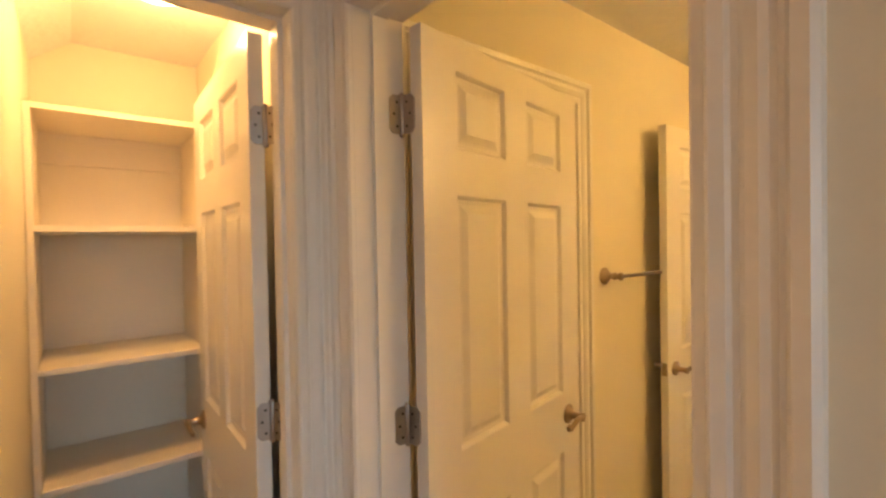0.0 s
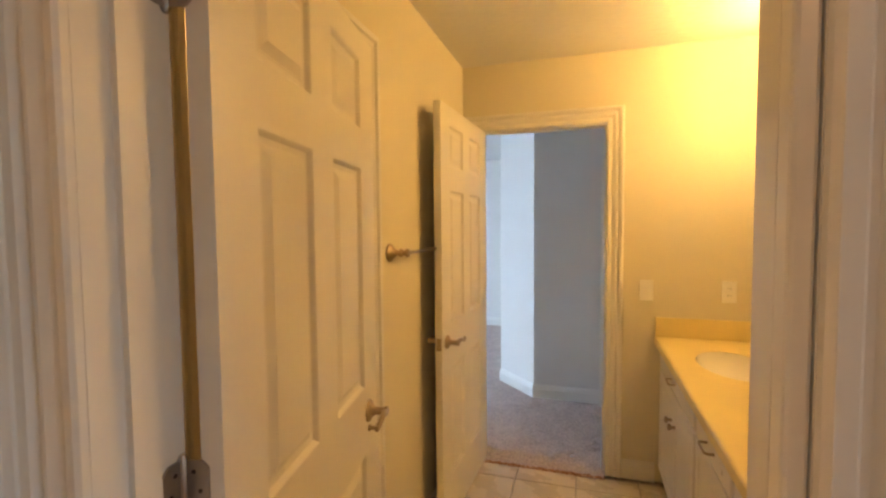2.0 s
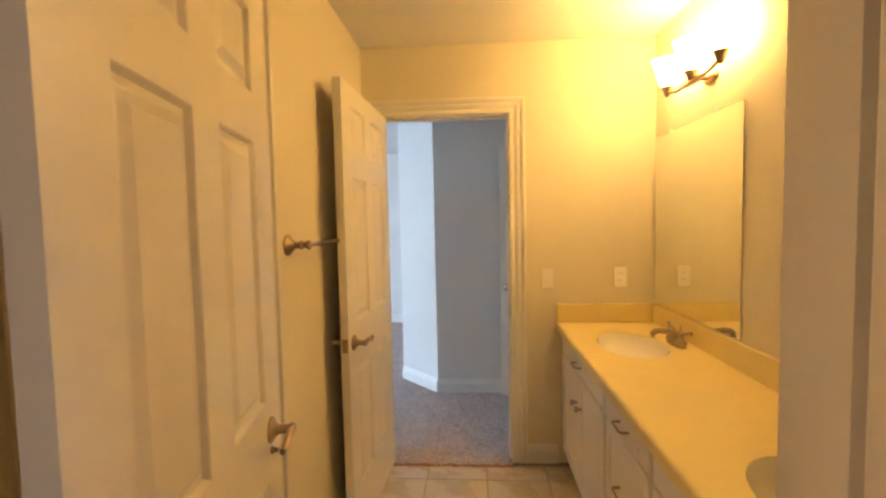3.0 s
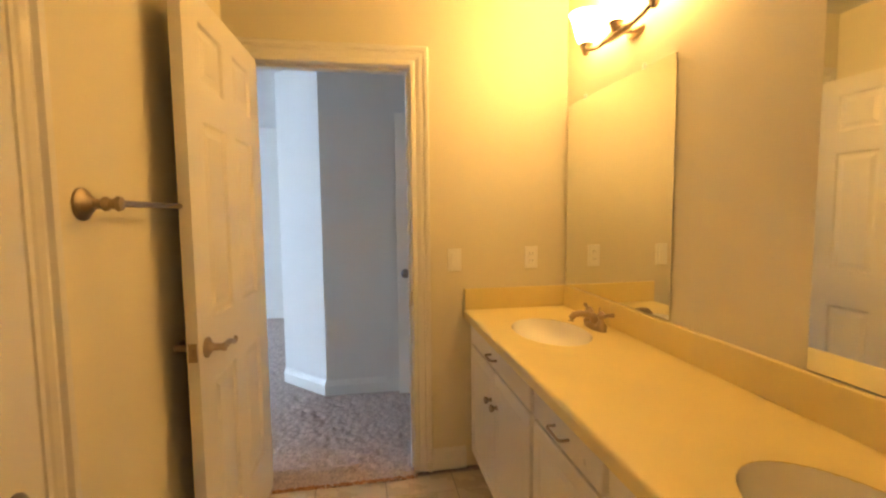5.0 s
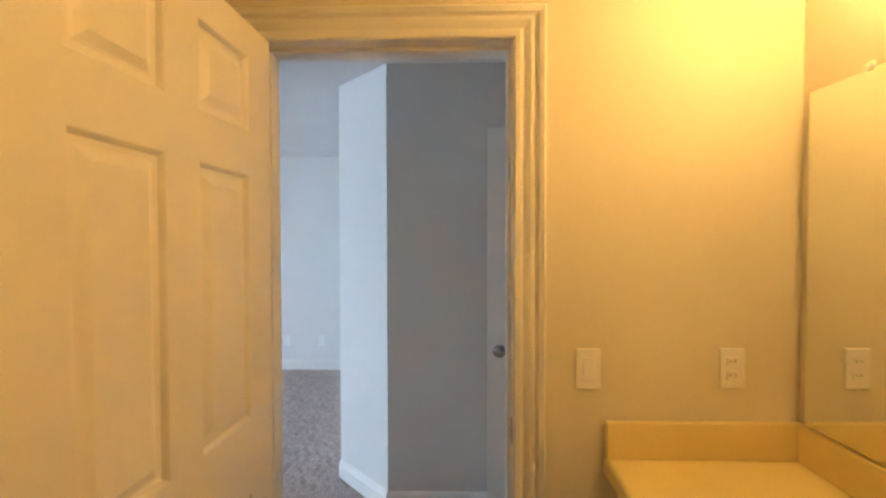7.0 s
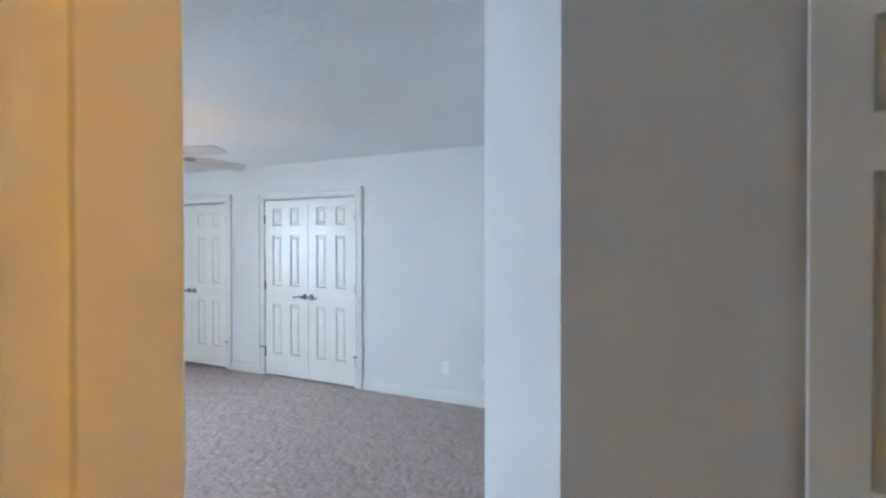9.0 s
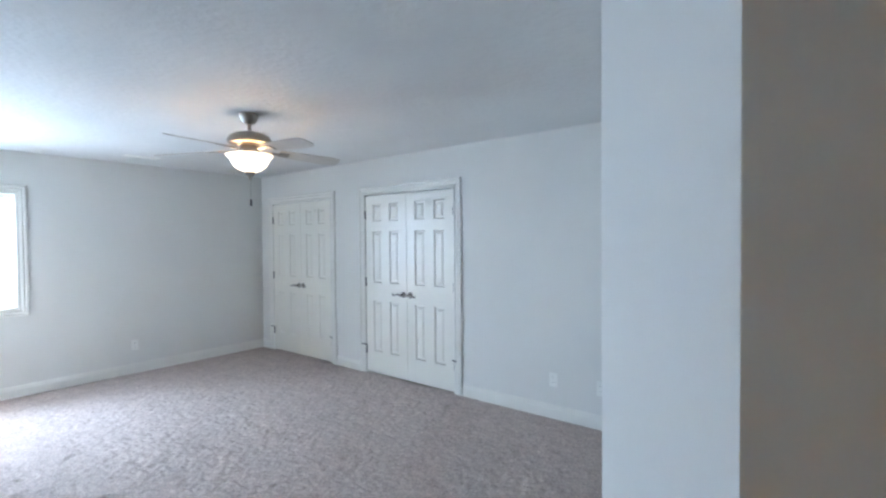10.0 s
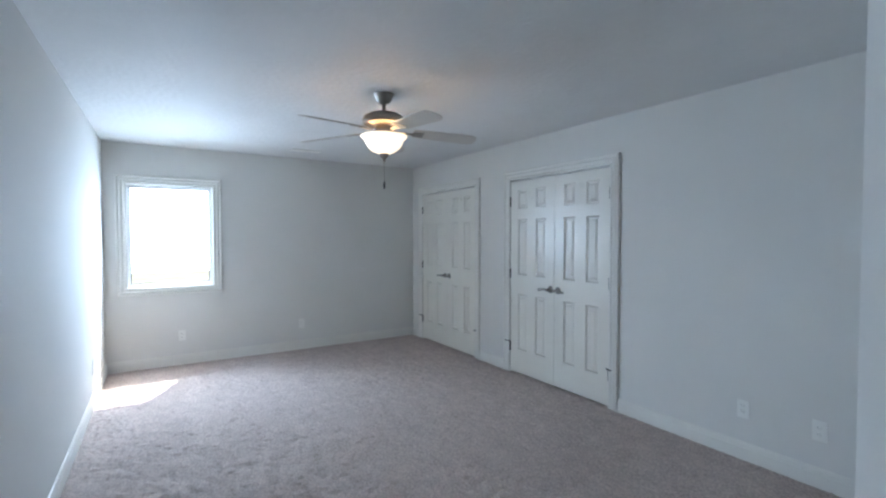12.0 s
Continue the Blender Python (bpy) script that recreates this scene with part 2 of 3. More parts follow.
structure("wall_entry", wall_boxes('x', XC - 0.115, 2.6, Y_E0, Y_E1, 2.55, [(E_X0 - 0.012, E_X1 + 0.012, 0, H_DOOR + 0.012)]), wall_paint, PAINT, "wall")
structure("wall_linen_front", wall_boxes('y', -5.2, Y_E0, XC - 0.115, XC, 2.55, [(-3.222, -2.483, 0, H_DOOR + 0.012)]), wall_paint, PAINT, "wall")
structure("wall_linen_back", wall_boxes('y', -3.3, -0.9, -2.30, -2.16, 2.55, []), wall_paint, PAINT, "wall")
structure("wall_linen_side", wall_boxes('x', -2.16, XC - 0.115, -3.20, -2.992, 2.55, []), wall_paint, PAINT, "wall")
structure("wall_linen_divider", wall_boxes('x', -2.16, XC - 0.115, -2.405, Y_E1, 2.55, []), wall_paint, PAINT, "wall")
structure("wall_toilet_end", wall_boxes('x', -2.16, X_LEFT - 0.115, -1.14, -1.02, 2.55, []), wall_paint, PAINT, "wall")
structure("wall_hall_south", wall_boxes('x', XC - 0.115, 2.72, -5.32, -5.2, 2.55, []), wall_paint, PAINT, "wall")
structure("wall_hall_east", wall_boxes('y', -5.2, Y_E1, 2.6, 2.72, 2.55, [(-3.75, -2.5, 0.55, 2.10)]), wall_paint, PAINT, "wall")
structure("wall_closets", wall_boxes('x', X_WIN - 0.14, X_END + 0.14, Y_CL, Y_CL + 0.12, 2.55,
          [(a - 0.012, b + 0.012, 0, CL_TOP + 0.012) for a, b in CLOSETS]), bedroom_paint, PAINT, "wall")
structure("wall_closet_back", wall_boxes('x', X_WIN - 0.14, X_END + 0.14, Y_CL + 0.7, Y_CL + 0.8, 2.55, []), wall_paint, PAINT, "wall")
structure("wall_window", wall_boxes('y', 0.195, Y_CL, X_WIN - 0.14, X_WIN, 2.55, [(0.373, 1.222, 0.862, 1.992)]), bedroom_paint, PAINT, "wall")
bm = bmesh.new()
plan = ((X_CH, Y_HALL), (0.93, Y_HALL), (0.93, Y_HALL + 0.14), (X_CH + 0.058, Y_HALL + 0.14), (X_END + 0.14, Y_CH + 0.058), (X_END + 0.14, Y_CL), (X_END, Y_CL), (X_END, Y_CH))
low = [bm.verts.new((x, y, 0)) for x, y in plan]
top = [bm.verts.new((x, y, 2.55)) for x, y in plan]
for k in range(len(plan)):
    j = (k + 1) % len(plan)
    bm.faces.new((low[k], low[j], top[j], top[k]))
bm.faces.new(low)
bm.faces.new(top)
bmesh.ops.recalc_face_normals(bm, faces=bm.faces[:])
structure("wall_chamfered", bm, bedroom_paint, "white painted wall with a chamfered outside corner", "wall")
structure("wall_hall_end", wall_boxes('y', D_Y, Y_HALL, 0.80, 0.93, 2.55, [(0.213, 0.957, 0, H_DOOR + 0.012)]), bedroom_paint, PAINT, "wall")
structure("wall_unseen_corridor_north", wall_boxes('x', 0.93, 3.6, Y_HALL, Y_HALL + 0.14, 2.55, []), bedroom_paint, PAINT, "wall")
structure("wall_unseen_corridor_south", wall_boxes('x', 0.93, 3.6, D_Y - 0.13, D_Y, 2.55, []), bedroom_paint, PAINT, "wall")
structure("wall_unseen_corridor_end", wall_boxes('y', D_Y, Y_HALL, 3.48, 3.60, 2.55, []), bedroom_paint, PAINT, "wall")
structure("ceiling_unseen_corridor", slab(0.93, 3.48, D_Y, Y_HALL, C_BED, C_BED + 0.12), ceiling_paint, "white painted ceiling of the unseen dark corridor", "ceiling")
structure("floor_unseen_corridor", slab(0.80, 3.48, D_Y, Y_HALL, -0.14, -0.004), carpet_mat, "beige carpet", "floor")

# ceilings
structure("ceiling_bathroom", slab(X_LEFT - 0.115, X_RIGHT, Y_E1, 0.0, C_BATH, C_BATH + 0.1), ceiling_paint, "cream painted bathroom ceiling", "ceiling")
structure("ceiling_bedroom", slab(X_WIN, 0.93, D_Y, Y_CL + 0.7, C_BED, C_BED + 0.12), ceiling_paint, "white knockdown-textured bedroom ceiling", "ceiling")
structure("ceiling_hall", slab(XC, 2.6, -5.2, Y_E0, 2.44, 2.54), ceiling_paint, "white painted ceiling", "ceiling")
structure("ceiling_toilet", slab(-2.16, X_LEFT - 0.115, Y_E1, -1.14, 2.40, 2.5), ceiling_paint, "white painted ceiling", "ceiling")
structure("ceiling_linen", slab(-2.16, XC - 0.115, -2.86, -2.405, 2.35, 2.45), ceiling_paint, "cream painted linen closet ceiling", "ceiling")
bm = bmesh.new()
sl = [bm.verts.new(p) for x in (-2.16, XC - 0.115) for p in ((x, -2.86, 2.35), (x, -3.06, 2.20), (x, -3.06, 2.45), (x, -2.86, 2.45))]
for f in ((0, 1, 2, 3), (4, 5, 6, 7), (0, 1, 5, 4), (1, 2, 6, 5), (2, 3, 7, 6), (3, 0, 4, 7)):
    bm.faces.new([sl[k] for k in f])
bmesh.ops.recalc_face_normals(bm, faces=bm.faces[:])
structure("ceiling_linen_slope", bm, ceiling_paint, "sloped cream closet ceiling", "ceiling")
structure("roof_slab", slab(-6.7, 3.7, -5.4, 4.7, 2.56, 2.7), ceiling_paint, "plain roof slab that closes the rooms", "roof")

# floors
structure("floor_bathroom", slab(X_LEFT, X_RIGHT, Y_E0, -0.035, -0.12, -0.006), grout_mat, "brown cement grout bed under the tiles", "floor")
structure("floor_toilet", slab(-2.16, X_LEFT, Y_E1, -1.02, -0.12, -0.002), tile_mat, "plain cream floor", "floor")
structure("floor_hall", slab(-2.16, 2.6, -5.2, Y_E0, -0.12, 0.0), carpet_mat, "beige carpet", "floor")
structure("floor_slab", slab(X_WIN - 0.14, 0.93, -0.035, Y_CL + 0.8, -0.14, -0.018), carpet_mat, "carpet backing on the floor slab", "floor")


def carpet_sheet(name, x0, x1, y0, y1, step, seed, corner=None):
    """Cut pile carpet as one uneven sheet of tufts."""
    rng = np.random.default_rng(seed)
    nx, ny = int((x1 - x0) / step) + 1, int((y1 - y0) / step) + 1
    gx, gy = np.meshgrid(np.linspace(x0, x1, nx), np.linspace(y0, y1, ny), indexing="ij")
    gx = gx + rng.uniform(-0.3, 0.3, gx.shape) * step
    gy = gy + rng.uniform(-0.3, 0.3, gy.shape) * step
    h = rng.uniform(-0.009, 0.004, gx.shape)
    coarse = rng.uniform(-1, 1, (nx // 6 + 2, ny // 6 + 2))
    h = h + 0.0022 * np.kron(coarse, np.ones((6, 6)))[:nx, :ny]
    streak = rng.uniform(0, 1, (nx // 2 + 2, ny // 4 + 2))
    h = h - 0.006 * (np.kron(streak, np.ones((2, 4)))[:nx, 2:ny + 2] > 0.88)
    gx[0], gx[-1], gy[:, 0], gy[:, -1] = x0, x1, y0, y1
    co = np.stack([gx, gy, h], -1).reshape(-1, 3)
    i, j = np.meshgrid(np.arange(nx - 1), np.arange(ny - 1), indexing="ij")
    a = (i * ny + j).ravel()
    quads = np.stack([a, a + ny, a + ny + 1, a + 1], 1)
    if corner is not None:
        mid = co[quads].mean(1)
        quads = quads[corner(mid[:, 0], mid[:, 1])]
    me = bpy.data.meshes.new(name)
    me.from_pydata(co.tolist(), [], quads.tolist())
    me.materials.append(carpet_mat)
    me.shade_smooth()
    return new(name, me)


tagged(carpet_sheet("carpet", X_WIN, 0.80, D_Y, Y_CL, 0.014, 3,
       lambda x, y: ~((x > X_END + 0.05) & (y > Y_HALL + 0.05) & (x + y > X_END + Y_CH + 0.08))),
       "beige-grey cut pile wall-to-wall carpet, slightly trodden", "carpet", kind="structure")
tagged(carpet_sheet("carpet_doorway", -D_W - 0.01, 0.01, -0.04, D_Y, 0.012, 5), "beige-grey cut pile carpet running through the doorway", "carpet", kind="structure")

warm_edge = carpet_sheet("carpet_edge_warm_light", -D_W - 0.005, 0.005, -0.066, -0.036, 0.006, 9)
warm_edge.data.materials[0] = warm_edge_mat
warm_edge.location.z = 0.006
tagged(warm_edge, "uneven cut edge of the carpet at the tiles, warm lamplight painted rust-brown", "carpet edge", kind="structure")

# ---------------------------------------------------------------- door frames


def door_frame(name, axis, a0, a1, t0, t1, h, stop_at, sides=(1, 1), label="white painted moulded door casing and jamb"):
    """Jamb, stop and casings of a doorway. axis: along which the wall runs; t0..t1 its thickness."""
    ob = tagged(new(name), label, "door frame", kind="structure")
    ob.empty_display_size = 0.1

    def place(a, t, z):
        return (a, t, z) if axis == 'x' else (t, a, z)

    def bx(bm, p, q, u, v, lo, hi):
        return box(bm, p, q, u, v, lo, hi) if axis == 'x' else box(bm, u, v, p, q, lo, hi)
    bm = bmesh.new()
    bx(bm, a0 - 0.012, a0, t0, t1, 0, h)
    bx(bm, a1, a1 + 0.012, t0, t1, 0, h)
    bx(bm, a0 - 0.012, a1 + 0.012, t0, t1, h, h + 0.012)
    part("jamb", bm, trim_paint, ob)
    bm = bmesh.new()
    s0, s1 = stop_at
    bx(bm, a0, a0 + 0.011, s0, s1, 0, h - 0.011)
    bx(bm, a1 - 0.011, a1, s0, s1, 0, h - 0.011)
    bx(bm, a0, a1, s0, s1, h - 0.011, h)
    part("stop", bm, trim_paint, ob)
    if sides[0]:
        part("casing", casing_mesh(a0, a1, h, lambda a, d, z: place(a, t0 - d, z)), trim_paint, ob)
    if sides[1]:
        part("casing", casing_mesh(a0, a1, h, lambda a, d, z: place(a, t1 + d, z)), trim_paint, ob)
    return ob


bed_frame = door_frame("door_frame_bedroom", 'x', -D_W, 0.0, 0.0, D_Y, H_DOOR, (0.042, 0.08))
part("strike_plate", slab(-0.002, 0.0, 0.004, 0.036, 0.868, 0.940, 0.0008, 1), bronze, bed_frame, "antique nickel strike plate")
entry_frame = door_frame("door_frame_entry", 'x', E_X0, E_X1, Y_E0, Y_E1, H_DOOR, (-2.350, -2.311))
part("edge_bead", slab(E_X1 - 0.018, E_X1 - 0.0002, Y_E0 + 0.0005, Y_E0 + 0.027, 0.0, H_DOOR - 0.001, 0.004), trim_paint, entry_frame)
door_frame("door_frame_hall", 'y', 0.225, 0.945, 0.80, 0.93, H_DOOR, (0.84, 0.88))
door_frame("door_frame_linen", 'y', -3.21, -2.495, XC - 0.115, XC, H_DOOR, (-0.853, -0.815))
door_frame("door_frame_toilet", 'y', -2.078, -1.337, X_LEFT - 0.115, X_LEFT, 2.045, (-0.92, -0.885))
door_frame("door_frame_closet_far", 'x', *CLOSETS[0], Y_CL, Y_CL + 0.12, CL_TOP, (Y_CL + 0.045, Y_CL + 0.075), (1, 0))
door_frame("door_frame_closet_near", 'x', *CLOSETS[1], Y_CL, Y_CL + 0.12, CL_TOP, (Y_CL + 0.045, Y_CL + 0.075), (1, 0))

# baseboards
baseboard("baseboard_bath_a", (0.094, 0.0), (0.27, 0.0), (0, -1))
baseboard("baseboard_towel", (X_LEFT, -1.242), (X_LEFT, 0.0), (1, 0))
baseboard("baseboard_window", (X_WIN, Y_SW), (X_WIN, Y_CL), (1, 0))
baseboard("baseboard_south", (X_WIN, Y_SW), (-D_W - 0.094, D_Y), (0, 1))
baseboard("baseboard_closet_a", (X_WIN, Y_CL), (CLOSETS[0][0] - 0.094, Y_CL), (0, -1))
baseboard("baseboard_closet_b", (CLOSETS[0][1] + 0.094, Y_CL), (CLOSETS[1][0] - 0.094, Y_CL), (0, -1))
baseboard("baseboard_closet_c", (CLOSETS[1][1] + 0.094, Y_CL), (X_END, Y_CL), (0, -1))
baseboard("baseboard_end", (X_END, Y_CH), (X_END, Y_CL), (-1, 0))
baseboard("baseboard_chamfer", (X_END, Y_CH), (X_CH, Y_HALL), (-0.7232, -0.6906))
baseboard("baseboard_hall", (X_CH, Y_HALL), (0.775, Y_HALL), (0, -1))
baseboard("baseboard_hall_south", (0.094, D_Y), (0.80, D_Y), (0, 1))
baseboard("baseboard_entry_east", (E_X1 + 0.094, Y_E0), (2.6, Y_E0), (0, -1))

# ---------------------------------------------------------------- doors
PANEL_RINGS = [(0.0, 0.0), (0.003, 0.0025), (0.009, 0.0115), (0.020, 0.0125), (0.026, 0.011), (0.044, 0.0025)]
panel_cache = {}


def panel_mesh(w, h, thick):
    """A raised door panel with its sticking, seen from both faces; its origin is its lower corner, y across the thickness."""
    key = (round(w, 3), round(h, 3), round(thick, 3))
    if key not in panel_cache:
        bm = bmesh.new()
        for side in (-1, 1):
            rings = []
            for o, d in PANEL_RINGS:
                y = side * (thick / 2 - d)
                rings.append([bm.verts.new(p) for p in ((o, y, o), (w - o, y, o), (w - o, y, h - o), (o, y, h - o))])
            for a, b in zip(rings, rings[1:]):
                for k in range(4):
                    q = (k + 1) % 4
                    bm.faces.new((a[k], a[q], b[q], b[k]))
            bm.faces.new(rings[-1])
        bmesh.ops.recalc_face_normals(bm, faces=bm.faces[:])
        for f in bm.faces:
            if f.normal.y * f.calc_center_median().y < -1e-7:
                f.normal_flip()
        panel_cache[key] = mesh_of("panel", bm, door_paint)
    return panel_cache[key]


ROWS6 = ((0.235, 0.785), (0.985, 1.622), (1.735, 1.93))


def lever_parts(parent, x, z, side, toward, thick, mat=None, keyhole=False):
    """A lever handle on one face of a leaf: rose, neck and a scrolled lever that points toward (+1 or -1 along the leaf)."""
    mat = mat or bronze
    y = side * thick / 2
    turn = Matrix.Translation((x, y, z)) @ Matrix.Rotation(radians(90 if side < 0 else -90), 4, 'X')
    handle = part("handle", moved(lathe([(0, 0), (0.033, 0), (0.033, 0.004), (0.029, 0.008), (0.022, 0.010), (0.016, 0.016), (0.012, 0.022), (0.011, 0.045), (0.014, 0.050), (0.014, 0.058), (0, 0.060)], 20), turn), mat, parent, "antique nickel lever handle", True)
    yy = y + side * 0.054
    pts = [(x, yy, z), (x + toward * 0.02, yy, z + 0.004), (x + toward * 0.045, yy + side * 0.002, z + 0.006), (x + toward * 0.07, yy + side * 0.002, z - 0.001), (x + toward * 0.092, yy, z - 0.010), (x + toward * 0.106, yy, z - 0.008), (x + toward * 0.110, yy, z + 0.002), (x + toward * 0.103, yy, z + 0.006)]
    part("lever", tube(pts, [0.0095, 0.010, 0.0088, 0.0078, 0.0072, 0.007, 0.006, 0.004], 10), mat, handle, smooth=True)
    return handle


def hinge_part(parent, x, y, z, on_leaf, on_jamb):
    """A butt hinge: knuckle at (x, y), one plate on the leaf's edge and one along the jamb, each an offset direction."""
    h = part("hinge", joined(moved(lathe([(0, -0.052), (0.004, -0.052), (0.0068, -0.047), (0.0068, 0.047), (0.004, 0.052), (0, 0.052)], 10), Matrix.Translation((x, y, z)))), hinge_steel, parent, "satin steel butt hinge", True)
    for dx, dy in (on_leaf, on_jamb):
        n = Vector((-dy, dx, 0)).normalized() * 0.0014
        bm = bmesh.new()
        a, b = Vector((x, y, z)), Vector((x + dx, y + dy, z))
        cut = Vector((dx, dy, 0)).normalized() * 0.010
        prof = [a + Vector((0, 0, -0.045)), b - cut + Vector((0, 0, -0.045)), b + Vector((0, 0, -0.035)), b + Vector((0, 0, 0.035)), b - cut + Vector((0, 0, 0.045)), a + Vector((0, 0, 0.045))]
        f0 = [bm.verts.new(p - n) for p in prof]
        f1 = [bm.verts.new(p + n) for p in prof]
        bm.faces.new(f0)
        bm.faces.new(f1)
        for k in range(6):
            bm.faces.new((f0[k], f0[(k + 1) % 6], f1[(k + 1) % 6], f1[k]))
        bmesh.ops.recalc_face_normals(bm, faces=bm.faces[:])
        plate = part("plate", bm, hinge_steel, h)
        mid = a.lerp(b, 0.55)
        for k, dz in enumerate((-0.028, 0.0, 0.028)):
            at = mid + Vector((dx, dy, 0)) * (0.12 if k == 1 else -0.12) + Vector((0, 0, dz))
            part("screw", tube([at - 1.5 * n, at + 1.5 * n], 0.0035, 8), dark_steel, plate, "dark screw head")
    return h


def panel_door(name, w, h, m, label, group="", thick=0.035, rows=ROWS6, stile=0.098, mid=0.085):
    """A six-panel leaf. Origin: the hinge edge's foot, x along the leaf, y across its thickness (centred)."""
    ob = thing(name, m, label, "door", group)
    pw = (w - 2 * stile - mid) / 2
    cols = ((stile, stile + pw), (stile + pw + mid, w - stile))
    bm = bmesh.new()
    t = thick / 2
    xs = [0, stile, stile + pw, stile + pw + mid, w - stile, w]
    for k in (0, 2, 4):
        box(bm, xs[k], xs[k + 1], -t, t, 0.0, h)
    zs = [0.0] + [v for r in rows for v in r] + [h]
    for k in (1, 3):
        for j in range(0, len(zs), 2):
            box(bm, xs[k], xs[k + 1], -t, t, zs[j], zs[j + 1])
    part("leaf_frame", bm, door_paint, ob)
    for c0, c1 in cols:
        for r0, r1 in rows:
            p = new("panel", panel_mesh(c1 - c0, r1 - r0, thick))
            p.parent = ob
            p.location = (c0, 0, r0)
    return ob


def turned(x, y, z, heading):
    return pose(x, y, z, 0, 0, heading)


WHITE6 = "white painted six-panel door standing open"
# the bedroom door, swung into the bathroom against the towel bar
bed_door = panel_door("door", 0.778, 2.018, turned(-0.7145, -0.012, 0.012, -92.9), WHITE6 + " in front of the towel bar", stile=0.122, mid=0.108)
lever_parts(bed_door, 0.716, 0.905, 1, -1, 0.035)
lever_parts(bed_door, 0.716, 0.905, -1, -1, 0.035)
part("latch_plate", slab(0.7776, 0.7795, -0.0125, 0.0125, 0.876, 0.934, 0.0006, 1), bronze, bed_door, "antique nickel latch plate")
part("latch_bolt", slab(0.779, 0.790, -0.006, 0.006, 0.892, 0.918, 0.002, 1), bronze, bed_door)
# the entry door, swung into the bathroom
entry_door = panel_door("door", 0.802, 2.005, turned(-0.6225, -2.259, 0.010, 100.0), WHITE6 + " before the toilet room doorway", stile=0.122, mid=0.118)
lever_parts(entry_door, 0.712, 0.905, -1, -1, 0.035)
lever_parts(entry_door, 0.712, 0.905, 1, -1, 0.035)
part("lock_button", moved(lathe([(0, 0), (0.010, 0), (0.010, 0.004), (0.006, 0.007), (0.006, 0.016), (0, 0.018)], 14), Matrix.Translation((0.712, -0.0175, 0.852)) @ Matrix.Rotation(radians(90), 4, 'X')), bronze, entry_door, "antique nickel lock button", True)
for z in (0.28, 1.078, 1.806):
    hinge_part(entry_door, -0.0040, 0.0440, z, (0.0010, -0.0400), (-0.0340, 0.0060))
# linen closet door, swung into the closet
linen_door = panel_door("door", 0.70, 2.015, turned(-0.899, -2.530, 0.008, 178.5), WHITE6 + " into the linen closet")
lever_parts(linen_door, 0.64, 0.905, 1, -1, 0.035)
lever_parts(linen_door, 0.64, 0.905, -1, -1, 0.035)
for z in (0.28, 1.085, 1.795):
    hinge_part(linen_door, -0.0075, -0.0185, z, (0.004, 0.034), (-0.03, -0.018))
# bedroom entry door folded back against the hall wall
hall_door = panel_door("door", 0.76, 2.02, turned(0.755, 0.932, 0.012, 172.0), WHITE6 + " against the hall wall")
lever_parts(hall_door, 0.70, 0.885, 1, -1, 0.035, nickel)
part("latch_plate", slab(0.7596, 0.7615, -0.0125, 0.0125, 0.856, 0.914, 0.0006, 1), nickel, hall_door, "nickel latch plate")

# closet doors of the bedroom
for x0, x1 in CLOSETS:
    half = (x1 - x0) / 2 - 0.004
    for flip in (0, 1):
        m = turned(x0 + 0.002 if not flip else x1 - 0.002, Y_CL + 0.022, 0.014, 0 if not flip else 180)
        leaf = panel_door("closet_door", half, 1.975, m, "white six-panel closet door, closed, beside its twin", "double closet doors", stile=0.112, mid=0.118, rows=((0.24, 0.815), (1.012, 1.585), (1.692, 1.888)))
        s = -1 if not flip else 1
        lever_parts(leaf, half - 0.045, 0.905, s, -1, 0.035, nickel)
        for z in (0.26, 1.02, 1.77):
            part("hinge", moved(lathe([(0, -0.05), (0.006, -0.05), (0.0075, -0.045), (0.0075, 0.045), (0.006, 0.05), (0, 0.05)], 10), Matrix.Translation((-0.001, s * 0.0235, z))), dark_steel, leaf, "dull steel hinge", True)
        part("hinge_stop", tube([(-0.001, s * 0.0235, 0.312), (0.01, s * 0.045, 0.314), (-0.045, s * 0.055, 0.314)], [0.004, 0.004, 0.006], 8), dark_steel, leaf, "steel hinge-pin door stop", True)

# ---------------------------------------------------------------- bedroom window
win = tagged(new("window_bedroom"), "white vinyl casement window with moulded casing, daylight behind", "window", kind="structure")
part("casing", casing_mesh(0.390, 1.205, 1.976, lambda a, d, z: (X_WIN + d, a, z), sill=0.878), trim_paint, win)


def ring_boxes(x0, x1, y0, y1, z0, z1, w):
    bm = bmesh.new()
    box(bm, x0, x1, y0, y0 + w, z0, z1)
    box(bm, x0, x1, y1 - w, y1, z0, z1)
    box(bm, x0, x1, y0 + w, y1 - w, z0, z0 + w)
    box(bm, x0, x1, y0 + w, y1 - w, z1 - w, z1)
    return bm


part("window_frame", ring_boxes(X_WIN - 0.139, X_WIN + 0.001, 0.3735, 1.2215, 0.8625, 1.9915, 0.018), vinyl, win)
sash = part("sash", ring_boxes(X_WIN - 0.085, X_WIN - 0.045, 0.392, 1.203, 0.881, 1.973, 0.032), vinyl, win)
pane = part("pane", slab(X_WIN - 0.068, X_WIN - 0.062, 0.422, 1.173, 0.911, 1.943), window_glass, sash)
pane.visible_shadow = False
part("gasket", ring_boxes(X_WIN - 0.061, X_WIN - 0.056, 0.4235, 1.1715, 0.9125, 1.9415, 0.007), dark_mat, sash, "dark glazing seal")
crank = part("crank", slab(X_WIN - 0.044, X_WIN - 0.015, 0.86, 0.96, 0.886, 0.902, 0.004), vinyl, win, "white crank operator")
